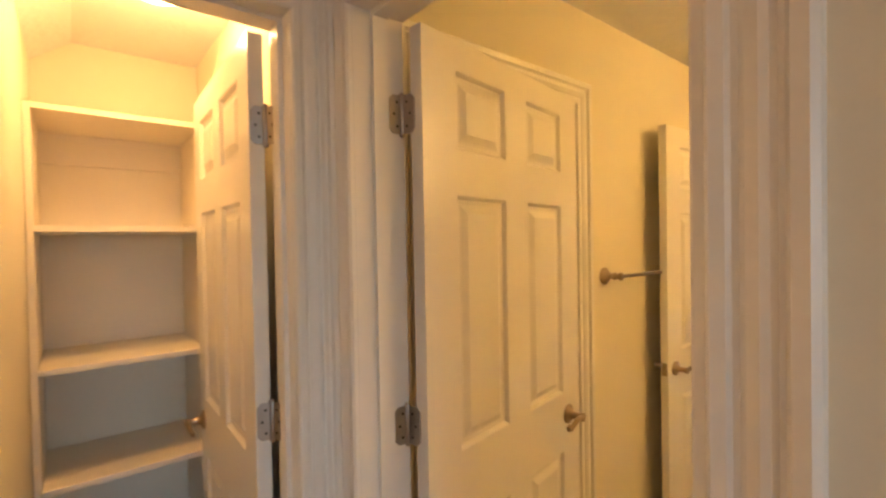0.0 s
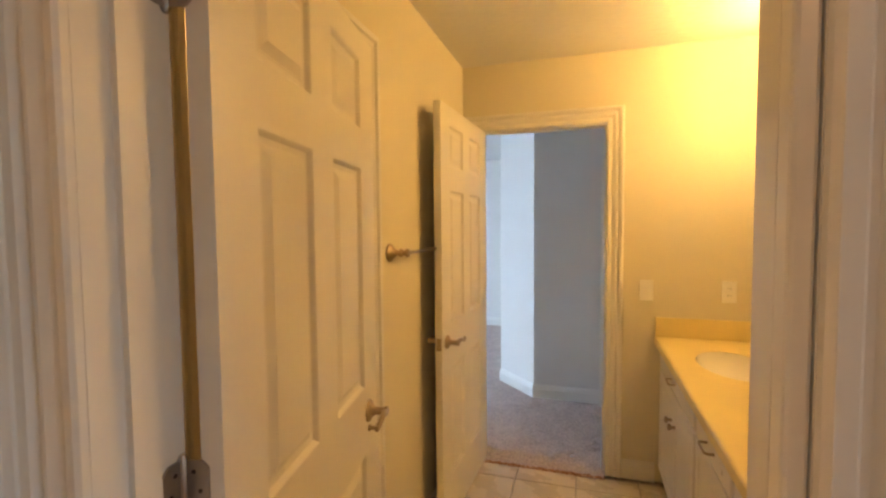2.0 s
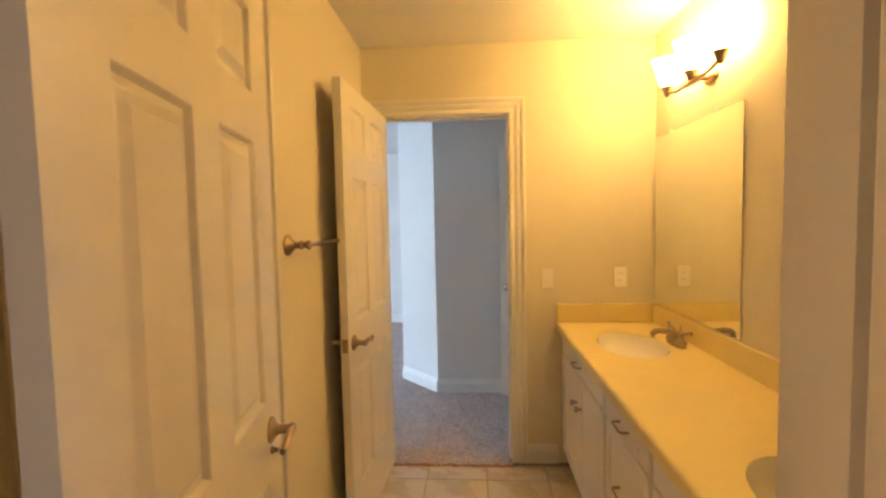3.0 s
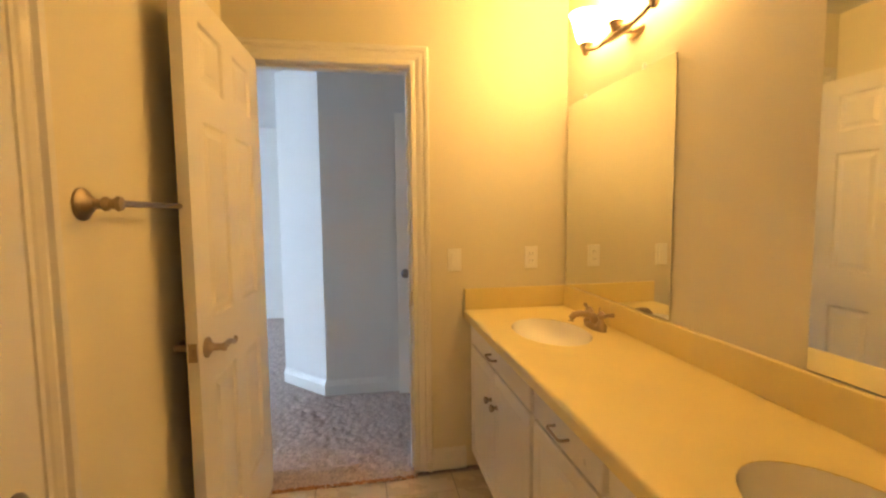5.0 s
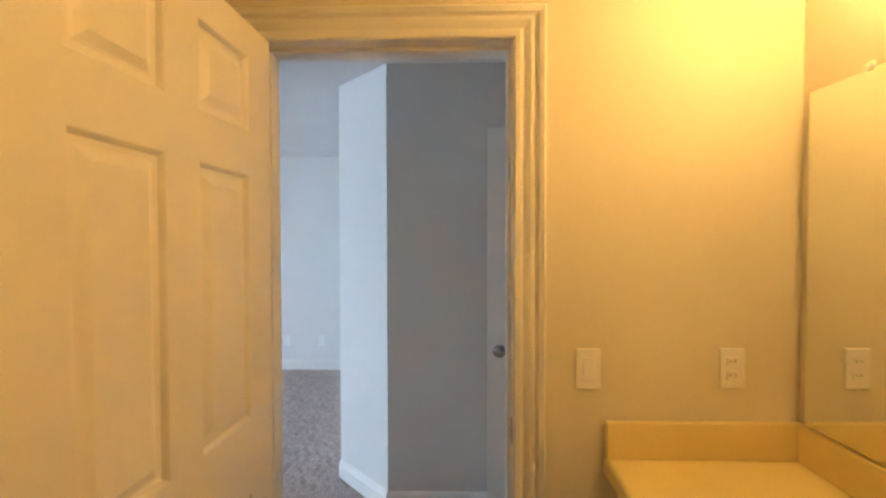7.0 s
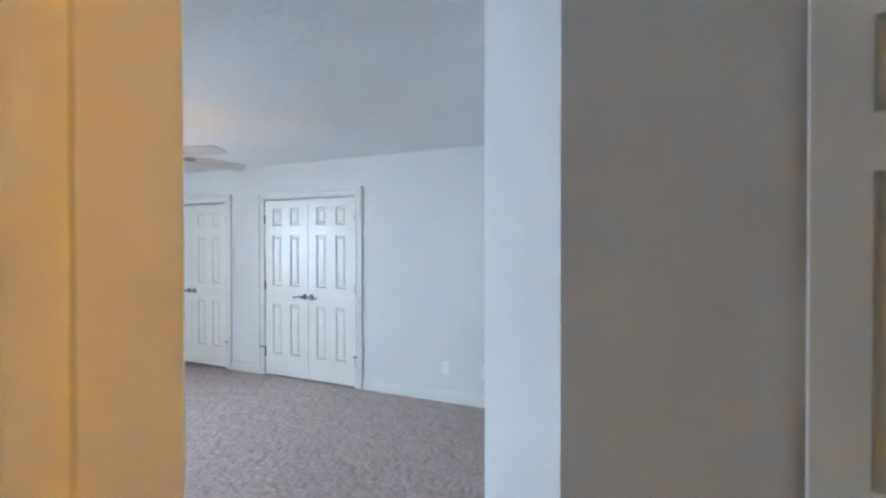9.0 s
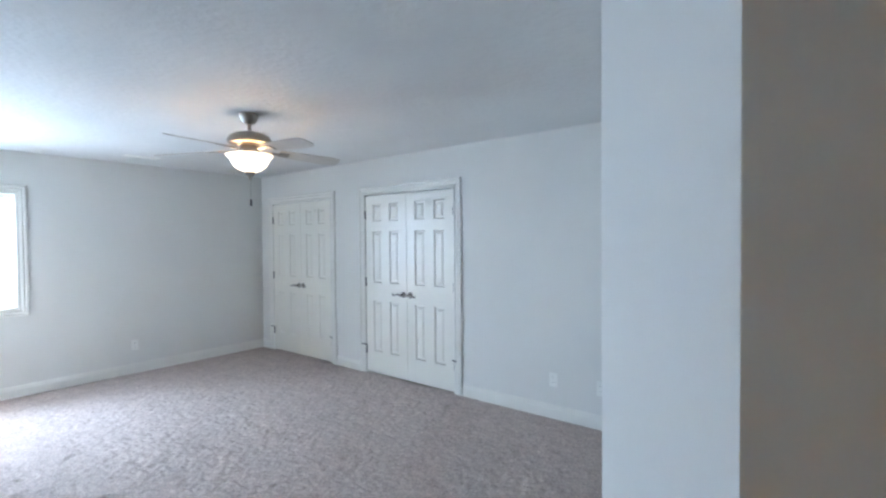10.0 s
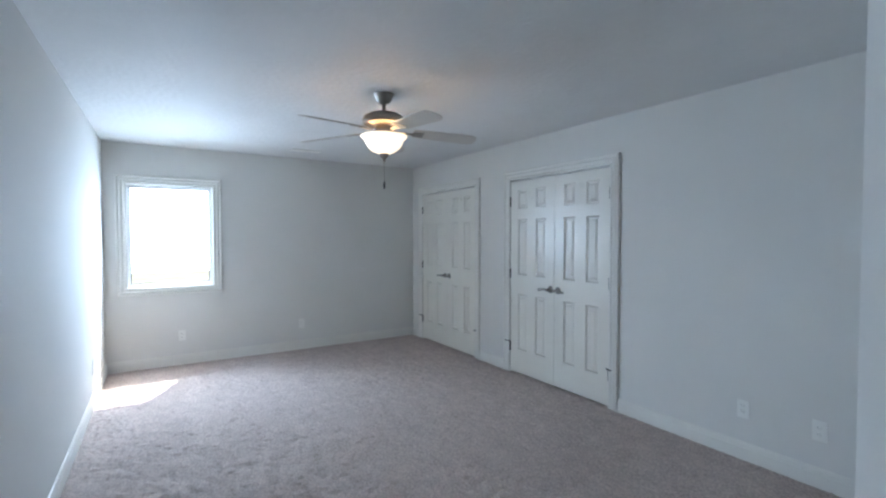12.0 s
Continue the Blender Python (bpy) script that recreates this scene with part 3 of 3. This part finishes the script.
part("crank_handle", tube([(X_WIN - 0.03, 0.91, 0.90), (X_WIN - 0.02, 0.90, 0.925), (X_WIN - 0.015, 0.94, 0.935)], [0.006, 0.005, 0.004], 8), vinyl, crank)
part("sash_lock", slab(X_WIN - 0.046, X_WIN - 0.02, 0.394, 0.412, 1.0, 1.09, 0.004), vinyl, win, "white sash lock")

# the ground outside
structure("ground", slab(-400, -6.7, -400, 400, -0.75, -0.55), earth, "sunlit pale lawn outside the window", "ground")

# ---------------------------------------------------------------- bathroom: vanity
VX = 0.280                              # faces of the vanity's doors
VTOP = 0.795
V_END = -2.262


def cabinet_door(parent, y0, y1, z0, z1, knob_y=None, knob_z=None, pull=False, name="cabinet_door"):
    """An overlay front with a raised field, its face toward -x."""
    t = 0.018
    bm = bmesh.new()
    rings = []
    for o, d in ((0, t), (0.0, 0.003), (0.004, 0.0), (0.042, 0.0), (0.048, 0.005), (0.055, 0.006), (0.075, 0.0015)) if (z1 - z0) > 0.25 else ((0, t), (0, 0.003), (0.004, 0.0)):
        rings.append([bm.verts.new((VX + d, a, z)) for a, z in ((y0 + o, z0 + o), (y1 - o, z0 + o), (y1 - o, z1 - o), (y0 + o, z1 - o))])
    bm.faces.new(rings[0])
    bm.faces.new(rings[-1])
    for a, b in zip(rings, rings[1:]):
        for k in range(4):
            bm.faces.new((a[k], a[(k + 1) % 4], b[(k + 1) % 4], b[k]))
    bmesh.ops.recalc_face_normals(bm, faces=bm.faces[:])
    front = part(name, bm, cabinet_paint, parent)
    if knob_y is not None:
        part("knob", moved(lathe([(0, 0), (0.009, 0), (0.007, 0.006), (0.006, 0.012), (0.013, 0.018), (0.016, 0.024), (0.014, 0.030), (0, 0.033)], 16), Matrix.Translation((VX, knob_y, knob_z)) @ Matrix.Rotation(radians(-90), 4, 'Y')), bronze, front, "antique nickel knob", True)
    if pull:
        yc, zc = (y0 + y1) / 2, (z0 + z1) / 2
        a = 0.043
        part("pull", tube([(VX, yc - a, zc), (VX - 0.022, yc - a, zc), (VX - 0.028, yc - a + 0.008, zc), (VX - 0.028, yc + a - 0.008, zc), (VX - 0.022, yc + a, zc), (VX, yc + a, zc)], 0.0045, 8), bronze, front, "antique nickel bar pull", True)
    return front


def cabinet_body(parent, y0, y1):
    bm = bmesh.new()
    xb = X_RIGHT - 0.003
    box(bm, VX + 0.019, xb, y0, y0 + 0.018, 0.10, VTOP)
    box(bm, VX + 0.019, xb, y1 - 0.018, y1, 0.10, VTOP)
    box(bm, VX + 0.019, xb, y0 + 0.018, y1 - 0.018, 0.10, 0.118)
    box(bm, VX + 0.019, VX + 0.036, y0 + 0.018, y1 - 0.018, 0.118, VTOP)
    box(bm, VX + 0.085, VX + 0.10, y0, y1, 0.0, 0.0995)
    part("body", bm, cabinet_paint, parent)


VUNITS = ((-0.915, -0.012, "sink"), (-1.362, -0.917, "drawers"), (V_END, -1.364, "sink"))
for y0, y1, kind in VUNITS:
    unit = thing("vanity_cabinet", pose(0, 0, 0), "white vanity cabinet with double doors under a false drawer" if kind == "sink" else "white vanity drawer stack with bar pulls", "cabinet", "vanity cabinets")
    cabinet_body(unit, y0, y1)
    g = 0.004
    if kind == "sink":
        y1 = min(y1, -0.062)
        c = (y0 + y1) / 2
        cabinet_door(unit, y0 + 0.02, y1 - 0.02, 0.692, 0.788, pull=True, name="false_drawer")
        cabinet_door(unit, y0 + 0.02, c - g, 0.125, 0.680, c - 0.042, 0.545)
        cabinet_door(unit, c + g, y1 - 0.02, 0.125, 0.680, c + 0.042, 0.545)
    else:
        for z0, z1 in ((0.692, 0.788), (0.332, 0.680), (0.125, 0.320)):
            cabinet_door(unit, y0 + 0.012, y1 - 0.012, z0, z1, pull=True, name="drawer")

# worktop with two oval cut-outs
CX0, CX1, CZ0, CZ1 = 0.260, X_RIGHT - 0.002, 0.797, 0.838
SINKS = ((0.525, -0.482), (0.525, -1.735))
SRX, SRY = 0.150, 0.228


def worktop():
    bm = bmesh.new()
    hx0, hx1 = 0.33, 0.74
    spans = []
    at = -0.003
    for cx, cy in SINKS:
        spans.append((cy + 0.26, at, False))
        spans.append((cy - 0.26, cy + 0.26, True))
        at = cy - 0.26
    spans.append((V_END, at, False))
    r = 0.012
    for z, inv in ((CZ1, False), (CZ0, True)):
        for lo, hi, hole in spans:
            quads = [((CX0 + (r if not inv else 0), lo), (hx0, lo), (hx0, hi), (CX0 + (r if not inv else 0), hi)), ((hx1, lo), (CX1, lo), (CX1, hi), (hx1, hi))]
            if not hole:
                quads.append(((hx0, lo), (hx1, lo), (hx1, hi), (hx0, hi)))
            for q in quads:
                bm.faces.new([bm.verts.new((x, y, z)) for x, y in q])
    for cx, cy in SINKS:
        seg = 48
        outer, inner, lower = [], [], []
        angles = [2 * math.pi * k / 44 for k in range(44)]
        angles += [math.atan2(dy, dx) % (2 * math.pi) for dx in (hx0 - cx, hx1 - cx) for dy in (-0.26, 0.26)]
        angles.sort()
        for a in angles:
            c, s = math.cos(a), math.sin(a)
            f = min(((hx1 if c > 0 else hx0) - cx) / c if abs(c) > 1e-6 else 9, (0.26 if s > 0 else -0.26) / s if abs(s) > 1e-6 else 9)
            outer.append((cx + c * f, cy + s * f))
            inner.append((cx + SRX * c, cy + SRY * s))
        for k in range(seg):
            q = (k + 1) % seg
            bm.faces.new([bm.verts.new((*p, CZ1)) for p in (outer[k], outer[q], inner[q], inner[k])])
            bm.faces.new([bm.verts.new((*p, z)) for p, z in ((inner[k], CZ1), (inner[q], CZ1), (inner[q], CZ0), (inner[k], CZ0))])
    # rounded front edge
    prof = [(CX0 + r - r * math.sin(a), CZ1 - r + r * math.cos(a)) for a in (math.pi / 2 * k / 5 for k in range(6))] + [(CX0, CZ0)]
    for (xa, za), (xb, zb) in zip(prof, prof[1:]):
        bm.faces.new([bm.verts.new(p) for p in ((xa, V_END, za), (xb, V_END, zb), (xb, -0.003, zb), (xa, -0.003, za))])
    bmesh.ops.remove_doubles(bm, verts=bm.verts[:], dist=0.0004)
    bmesh.ops.recalc_face_normals(bm, faces=bm.faces[:])
    return bm


counter = thing("countertop", pose(0, 0, 0), "cream yellow vanity worktop with two oval cut-outs", "worktop")
part("worktop", worktop(), counter_mat, counter)
part("backsplash", slab(X_RIGHT - 0.021, X_RIGHT - 0.002, V_END, -0.024, CZ1 + 0.0005, 0.947, 0.004), counter_mat, counter)
part("side_splash", slab(CX0 + 0.004, X_RIGHT - 0.002, -0.022, -0.003, CZ1 + 0.0005, 0.947, 0.004), counter_mat, counter)

for cx, cy in SINKS:
    sink = thing("sink", pose(cx, cy, 0), "white porcelain oval undermount sink in the worktop", "sink", "vanity sinks")
    part("bowl", moved(lathe([(1.0, 0.8365), (0.995, 0.831), (0.965, 0.808), (0.89, 0.778), (0.75, 0.752), (0.52, 0.733), (0.25, 0.724), (0.12, 0.722)], 48, SRX, SRY), Matrix.Identity(4)), porcelain, sink, smooth=True)
    part("drain", moved(lathe([(0, 0.7235), (0.014, 0.7235), (0.017, 0.726), (0.023, 0.726), (0.026, 0.722), (0, 0.718)], 20), Matrix.Identity(4)), bronze, sink, "antique nickel drain", True)
    fx = 0.728
    tap = thing("faucet", pose(fx, cy, CZ1), "antique nickel two-lever faucet behind the sink", "faucet", "vanity faucets")
    part("base", moved(lathe([(0, 0), (1.0, 0), (1.0, 0.010), (0.94, 0.018), (0.80, 0.022), (0, 0.022)], 28, 0.028, 0.082), Matrix.Identity(4)), bronze, tap, smooth=True)
    part("spout", tube([(0, 0, 0.016), (0, 0, 0.034), (-0.010, 0, 0.050), (-0.034, 0, 0.060), (-0.070, 0, 0.066), (-0.096, 0, 0.062), (-0.108, 0, 0.048), (-0.110, 0, 0.036)], [0.021, 0.019, 0.0165, 0.014, 0.013, 0.013, 0.0135, 0.014], 14), bronze, tap, smooth=True)
    part("lift_rod", tube([(0.018, 0, 0.02), (0.020, 0, 0.085), (0.020, 0, 0.088)], [0.0025, 0.0025, 0.006], 8), bronze, tap, smooth=True)
    for s in (-1, 1):
        post = part("valve_post", moved(lathe([(0.024, 0.015), (0.023, 0.026), (0.015, 0.036), (0.012, 0.050), (0.018, 0.058), (0.019, 0.066), (0.012, 0.074), (0.008, 0.080), (0, 0.084)], 18), Matrix.Translation((0, s * 0.052, 0))), bronze, tap, smooth=True)
        part("lever", tube([(0, s * 0.052, 0.064), (0.004, s * 0.072, 0.066), (0.010, s * 0.096, 0.074), (0.014, s * 0.116, 0.078)], [0.009, 0.007, 0.0075, 0.009], 10), bronze, post, smooth=True)

# mirrors
MW = 0.808
for y0, lean in ((-0.850, 0.55), (-2.160, 0.0)):
    mir = thing("wall_mirror", pose(X_RIGHT - 0.0085, y0, 0, 0, 0, lean), "frameless wall mirror with clips above the backsplash", "mirror", "vanity mirrors")
    part("mirror_glass", slab(0.0, 0.006, 0.0, MW, 0.952, 1.864, 0.0015, 1), mirror_mat, mir)
    for yc in (0.18, MW - 0.18):
        part("clip", slab(-0.004, 0.008, yc - 0.009, yc + 0.009, 1.8645, 1.878, 0.002, 1), plastic_white, mir, "clear plastic mirror clip")
        part("clip", slab(-0.004, -0.0005, yc - 0.009, yc + 0.009, 1.858, 1.8645), plastic_white, mir, "clear plastic mirror clip")

# sconce bar above the mirror
sconce = thing("wall_light", pose(X_RIGHT, -0.60, 2.02), "antique nickel bar light with lit upward glass shades", "lamp")
part("backplate", moved(lathe([(0, 0), (0.036, 0), (0.036, 0.008), (0.030, 0.016), (0.012, 0.020), (0, 0.020)], 28, 0.7, 1.6), Matrix.Rotation(radians(-90), 4, 'Y')), bronze, sconce, smooth=True)
part("boat_plate", moved(lathe([(0, -0.11), (0.008, -0.10), (0.018, -0.06), (0.022, 0.0), (0.018, 0.06), (0.008, 0.10), (0, 0.11)], 16, 1.0, 0.5), Matrix.Translation((-0.080, 0, -0.016)) @ Matrix.Rotation(radians(90), 4, 'X')), bronze, sconce, smooth=True)
part("stem", tube([(-0.015, 0, 0), (-0.085, 0, -0.006)], [0.011, 0.011], 10), bronze, sconce, smooth=True)
part("bar", tube([(-0.088, -0.245 + 0.49 * k / 16, -0.008 + 0.010 * math.cos(k / 16 * 4 * math.pi)) for k in range(17)], 0.009, 10), bronze, sconce, "wavy cross bar", True)
for dy in (-0.235, 0.0, 0.235):
    cup = part("cup", moved(lathe([(0, -0.030), (0.010, -0.026), (0.016, -0.014), (0.020, 0.0), (0.026, 0.014), (0.030, 0.020), (0.0, 0.020)], 18), Matrix.Translation((-0.088, dy, 0.01))), bronze, sconce, smooth=True)
    part("shade", moved(lathe([(0.028, 0.020), (0.036, 0.035), (0.046, 0.065), (0.055, 0.105), (0.068, 0.138), (0.072, 0.145), (0.068, 0.142), (0.052, 0.105), (0.042, 0.065), (0.030, 0.036)], 24), Matrix.Translation((-0.088, dy, 0.01))), shade_glow, cup, "glowing frosted glass bell shade", True)
    lamp("sconce_bulb", 'POINT', 0.20, WARM, pose(X_RIGHT - 0.088, -0.60 + dy, 2.20), radius=0.04)

# towel bar behind the bedroom door
towel = thing("towel_bar", pose(X_LEFT, -1.137, 1.363), "antique nickel towel bar on the wall behind the open door", "towel bar")
for dy in (0.0, 0.61):
    rose = part("rose", moved(lathe([(0, 0), (0.036, 0), (0.036, 0.005), (0.031, 0.010), (0.026, 0.012), (0.018, 0.022), (0.012, 0.028), (0.011, 0.040), (0.016, 0.046), (0.016, 0.052), (0.011, 0.058), (0.012, 0.066), (0.017, 0.073), (0.015, 0.081), (0, 0.085)], 22), Matrix.Translation((0, dy, 0)) @ Matrix.Rotation(radians(90), 4, 'Y')), bronze, towel, smooth=True)
part("bar", tube([(0.073, 0.0, 0), (0.073, 0.61, 0)], 0.0075, 12), bronze, towel, smooth=True)


def wall_plate(name, m, label, category, kind):
    """A switch or socket plate, its face toward local -y."""
    ob = thing(name, m, label, category)
    part("cover_plate", slab(-0.0355, 0.0355, -0.006, 0.0, -0.058, 0.058, 0.003), plastic_white, ob)
    if kind == "switch":
        rocker = slab(-0.0165, 0.0165, -0.010, -0.004, -0.033, 0.033, 0.002)
        part("rocker", rocker, plastic_white, ob)
    else:
        for dz in (-0.0195, 0.0195):
            face = part("receptacle", slab(-0.0165, 0.0165, -0.0085, -0.004, dz - 0.014, dz + 0.014, 0.003), plastic_white, ob)
            part("slots", joined(slab(-0.008, -0.006, -0.0089, -0.006, dz - 0.003, dz + 0.006), slab(0.006, 0.008, -0.0089, -0.006, dz - 0.003, dz + 0.006)), dark_mat, face)
    return ob


wall_plate("light_switch", turned(0.216, -0.001, 1.095, 0), "white rocker light switch beside the bedroom doorway", "switch", "switch")
wall_plate("wall_outlet", turned(0.622, -0.001, 1.098, 0), "white wall outlet above the vanity side splash", "outlet", "outlet")
for x, y, h, note in ((X_WIN + 0.001, 0.883, 90, "under the window"), (X_WIN + 0.001, 2.195, 90, "on the window wall"), (-5.447, 0.1833, 179.3, "on the long wall"), (-2.062, Y_CL - 0.001, 0, "beside the closet"), (-1.664, Y_CL - 0.001, 0, "near the chamfered corner")):
    wall_plate("wall_outlet", turned(x, y, 0.325, h), "white wall outlet low " + note, "outlet", "outlet")

# ---------------------------------------------------------------- ceiling vents


def ceiling_vent(m, w, d, count, label):
    ob = thing("ceiling_vent", m, label, "vent")
    bm = bmesh.new()
    f = 0.022
    for p in ((-w / 2, w / 2, -d / 2, -d / 2 + f), (-w / 2, w / 2, d / 2 - f, d / 2), (-w / 2, -w / 2 + f, -d / 2 + f, d / 2 - f), (w / 2 - f, w / 2, -d / 2 + f, d / 2 - f)):
        box(bm, *p, -0.008, -0.0005)
    part("frame", bm, plastic_white, ob)
    part("backing", slab(-w / 2 + f, w / 2 - f, -d / 2 + f, d / 2 - f, -0.0015, -0.0005), vent_grey, ob)
    for k in range(count):
        y = -d / 2 + f + (d - 2 * f) * (k + 0.5) / count
        sl = moved(slab(-w / 2 + f, w / 2 - f, -0.0072, 0.0072, -0.0006, 0.0006), Matrix.Translation((0, y, -0.0055)) @ Matrix.Rotation(radians(-20), 4, 'X'))
        part("slat", sl, plastic_white, ob)
    return ob


ceiling_vent(pose(0.05, 0.975, C_BED), 0.38, 0.22, 12, "white louvred return vent in the hall ceiling")
ceiling_vent(pose(-5.905, 2.115, C_BED, 0, 0, 90), 0.32, 0.12, 7, "white louvred supply vent in the bedroom ceiling")

# ---------------------------------------------------------------- ceiling fan
FX, FY = -3.524, 1.976
fan = thing("ceiling_fan", pose(FX, FY, C_BED), "brushed nickel five-blade ceiling fan with lit glass bowl", "ceiling fan")
part("canopy", lathe([(0, 0), (0.066, 0), (0.066, -0.012), (0.060, -0.018), (0.052, -0.045), (0.036, -0.064), (0.018, -0.072), (0, -0.072)], 28), nickel, fan, smooth=True)
part("downrod", tube([(0, 0, -0.06), (0, 0, -0.135)], 0.0125, 14), nickel, fan, smooth=True)
part("motor_housing", lathe([(0, -0.115), (0.03, -0.118), (0.05, -0.126), (0.10, -0.138), (0.135, -0.158), (0.148, -0.182), (0.148, -0.196), (0.138, -0.208), (0.10, -0.216), (0.06, -0.222), (0, -0.222)], 36), nickel, fan, smooth=True)
part("switch_housing", lathe([(0, -0.22), (0.055, -0.222), (0.062, -0.24), (0.060, -0.268), (0.05, -0.284), (0, -0.284)], 28), nickel, fan, smooth=True)
part("glass_bowl", lathe([(0.153, -0.286), (0.159, -0.290), (0.151, -0.300), (0.134, -0.314), (0.124, -0.338), (0.110, -0.364), (0.082, -0.388), (0.044, -0.406), (0.012, -0.411), (0.012, -0.406), (0.043, -0.401), (0.079, -0.383), (0.105, -0.360), (0.119, -0.335), (0.129, -0.311), (0.146, -0.297), (0.151, -0.290)], 36), bowl_glow, fan, "lit white alabaster glass bowl", True)
part("centre_stem", tube([(0, 0, -0.28), (0, 0, -0.43)], 0.006, 8), nickel, fan)
part("finial", lathe([(0.006, -0.402), (0.034, -0.406), (0.036, -0.414), (0.026, -0.430), (0.013, -0.442), (0.008, -0.450), (0.011, -0.456), (0, -0.468)], 18), nickel, fan, smooth=True)
part("pull_chain", tube([(0.030, -0.014, -0.285), (0.031, -0.014, -0.46), (0.031, -0.014, -0.60)], 0.0016, 6), nickel, fan)
part("chain_fob", moved(lathe([(0, 0), (0.005, -0.004), (0.0075, -0.03), (0.006, -0.05), (0, -0.054)], 12), Matrix.Translation((0.031, -0.014, -0.597))), rubber, fan, "dark pull fob", True)


def blade_mesh():
    bm = bmesh.new()
    outline = [(0.20, 0.052), (0.30, 0.060), (0.45, 0.066), (0.58, 0.069), (0.63, 0.064), (0.655, 0.045), (0.662, 0.015)]
    ring = [(x, y) for x, y in outline] + [(x, -y) for x, y in reversed(outline)]
    up = [bm.verts.new((x, y, 0.003)) for x, y in ring]
    dn = [bm.verts.new((x, y, -0.003)) for x, y in ring]
    bm.faces.new(up)
    bm.faces.new(list(reversed(dn)))
    for k in range(len(ring)):
        q = (k + 1) % len(ring)
        bm.faces.new((up[k], dn[k], dn[q], up[q]))
    return bm


for k in range(5):
    m = Matrix.Rotation(radians(1.5 + 72 * k), 4, 'Z') @ Matrix.Translation((0, 0, -0.246)) @ Matrix.Rotation(radians(3), 4, 'Y') @ Matrix.Rotation(radians(-13), 4, 'X')
    blade = part("blade", moved(blade_mesh(), m), blade_mat, fan, "pale whitewashed wooden blade")
    arm = joined(slab(0.11, 0.22, -0.014, 0.014, -0.010, -0.004, 0.002, 1), slab(0.20, 0.275, -0.034, 0.034, -0.0075, -0.0035, 0.0015, 1))
    part("blade_iron", moved(arm, m), nickel, blade)
lamp("fan_bulb", 'POINT', 2.3, (1.0, 0.56, 0.25), pose(FX, FY, C_BED - 0.315), radius=0.025)

# ---------------------------------------------------------------- linen closet
SX = -1.74
shelf = thing("shelf_unit", pose(0, 0, 0), "white painted built-in shelf unit, empty, in the linen closet", "shelf")
for y in (-2.990, -2.482):
    part("side_panel", slab(-2.155, SX, y, y + 0.019, 0.0, 1.992, 0.001, 1), shelf_paint, shelf)
part("back_panel", slab(-2.158, -2.152, -2.970, -2.483, 0.05, 1.988), shelf_paint, shelf)
part("top_board", slab(-2.15, SX, -2.970, -2.483, 1.972, 1.991, 0.001, 1), shelf_paint, shelf)
part("nailer", slab(-2.15, -2.132, -2.970, -2.483, 1.850, 1.9715), shelf_paint, shelf)
for z in (0.305, 0.716, 1.113, 1.583):
    part("shelf_board", slab(-2.15, SX, -2.970, -2.483, z - 0.010, z + 0.010, 0.001, 1), shelf_paint, shelf)


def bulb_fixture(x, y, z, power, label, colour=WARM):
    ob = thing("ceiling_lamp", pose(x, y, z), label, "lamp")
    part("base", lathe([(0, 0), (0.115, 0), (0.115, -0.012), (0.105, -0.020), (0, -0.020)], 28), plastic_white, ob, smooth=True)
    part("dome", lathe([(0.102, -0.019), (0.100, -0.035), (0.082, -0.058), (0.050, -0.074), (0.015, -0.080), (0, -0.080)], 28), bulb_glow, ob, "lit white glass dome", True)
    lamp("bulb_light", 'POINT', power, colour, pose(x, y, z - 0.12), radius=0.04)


bulb_fixture(-1.40, -2.66, 2.35, 1.7, "lit flush dome lamp on the linen closet ceiling", (1.0, 0.57, 0.24))
bulb_fixture(-1.72, -1.36, 2.40, 0.36, "lit flush dome lamp on the toilet room ceiling")
bulb_fixture(0.7, -3.9, 2.44, 1.65, "added unseen dome lamp that fills the hall with warm light", (1.0, 0.56, 0.32))

# ---------------------------------------------------------------- bathroom floor tiles
tile_cache = {}


def floor_tile(x0, x1, y0, y1):
    w, d = round(x1 - x0, 3), round(y1 - y0, 3)
    if (w, d) not in tile_cache:
        bm = bmesh.new()
        e = 0.003
        rings = [[bm.verts.new(p) for p in ((o, o, z), (w - o, o, z), (w - o, d - o, z), (o, d - o, z))] for o, z in ((0, -0.008), (0, -0.0025), (e, 0.0))]
        for a, b in zip(rings, rings[1:]):
            for k in range(4):
                bm.faces.new((a[k], a[(k + 1) % 4], b[(k + 1) % 4], b[k]))
        bm.faces.new(rings[-1])
        tile_cache[(w, d)] = mesh_of("tile", bm, tile_mat)
    ob = new("tile", tile_cache[(w, d)])
    ob.location = (x0, y0, 0)
    ob.parent = bpy.data.objects["floor_bathroom"]


PITCH, GAP = 0.336, 0.006
xs = [X_LEFT] + [-0.49 + PITCH * k for k in range(4)] + [X_RIGHT]
ys = [-0.038]
while ys[-1] - PITCH > Y_E0 + 0.05:
    ys.append(-0.192 - PITCH * (len(ys) - 1) if len(ys) > 0 else 0)
ys.append(Y_E0)
for xa, xb in zip(xs, xs[1:]):
    for ya, yb in zip(ys[1:], ys):
        if xb - xa > 0.03 and yb - ya > 0.03:
            floor_tile(xa + GAP / 2, xb - GAP / 2, ya + GAP / 2, yb - GAP / 2)
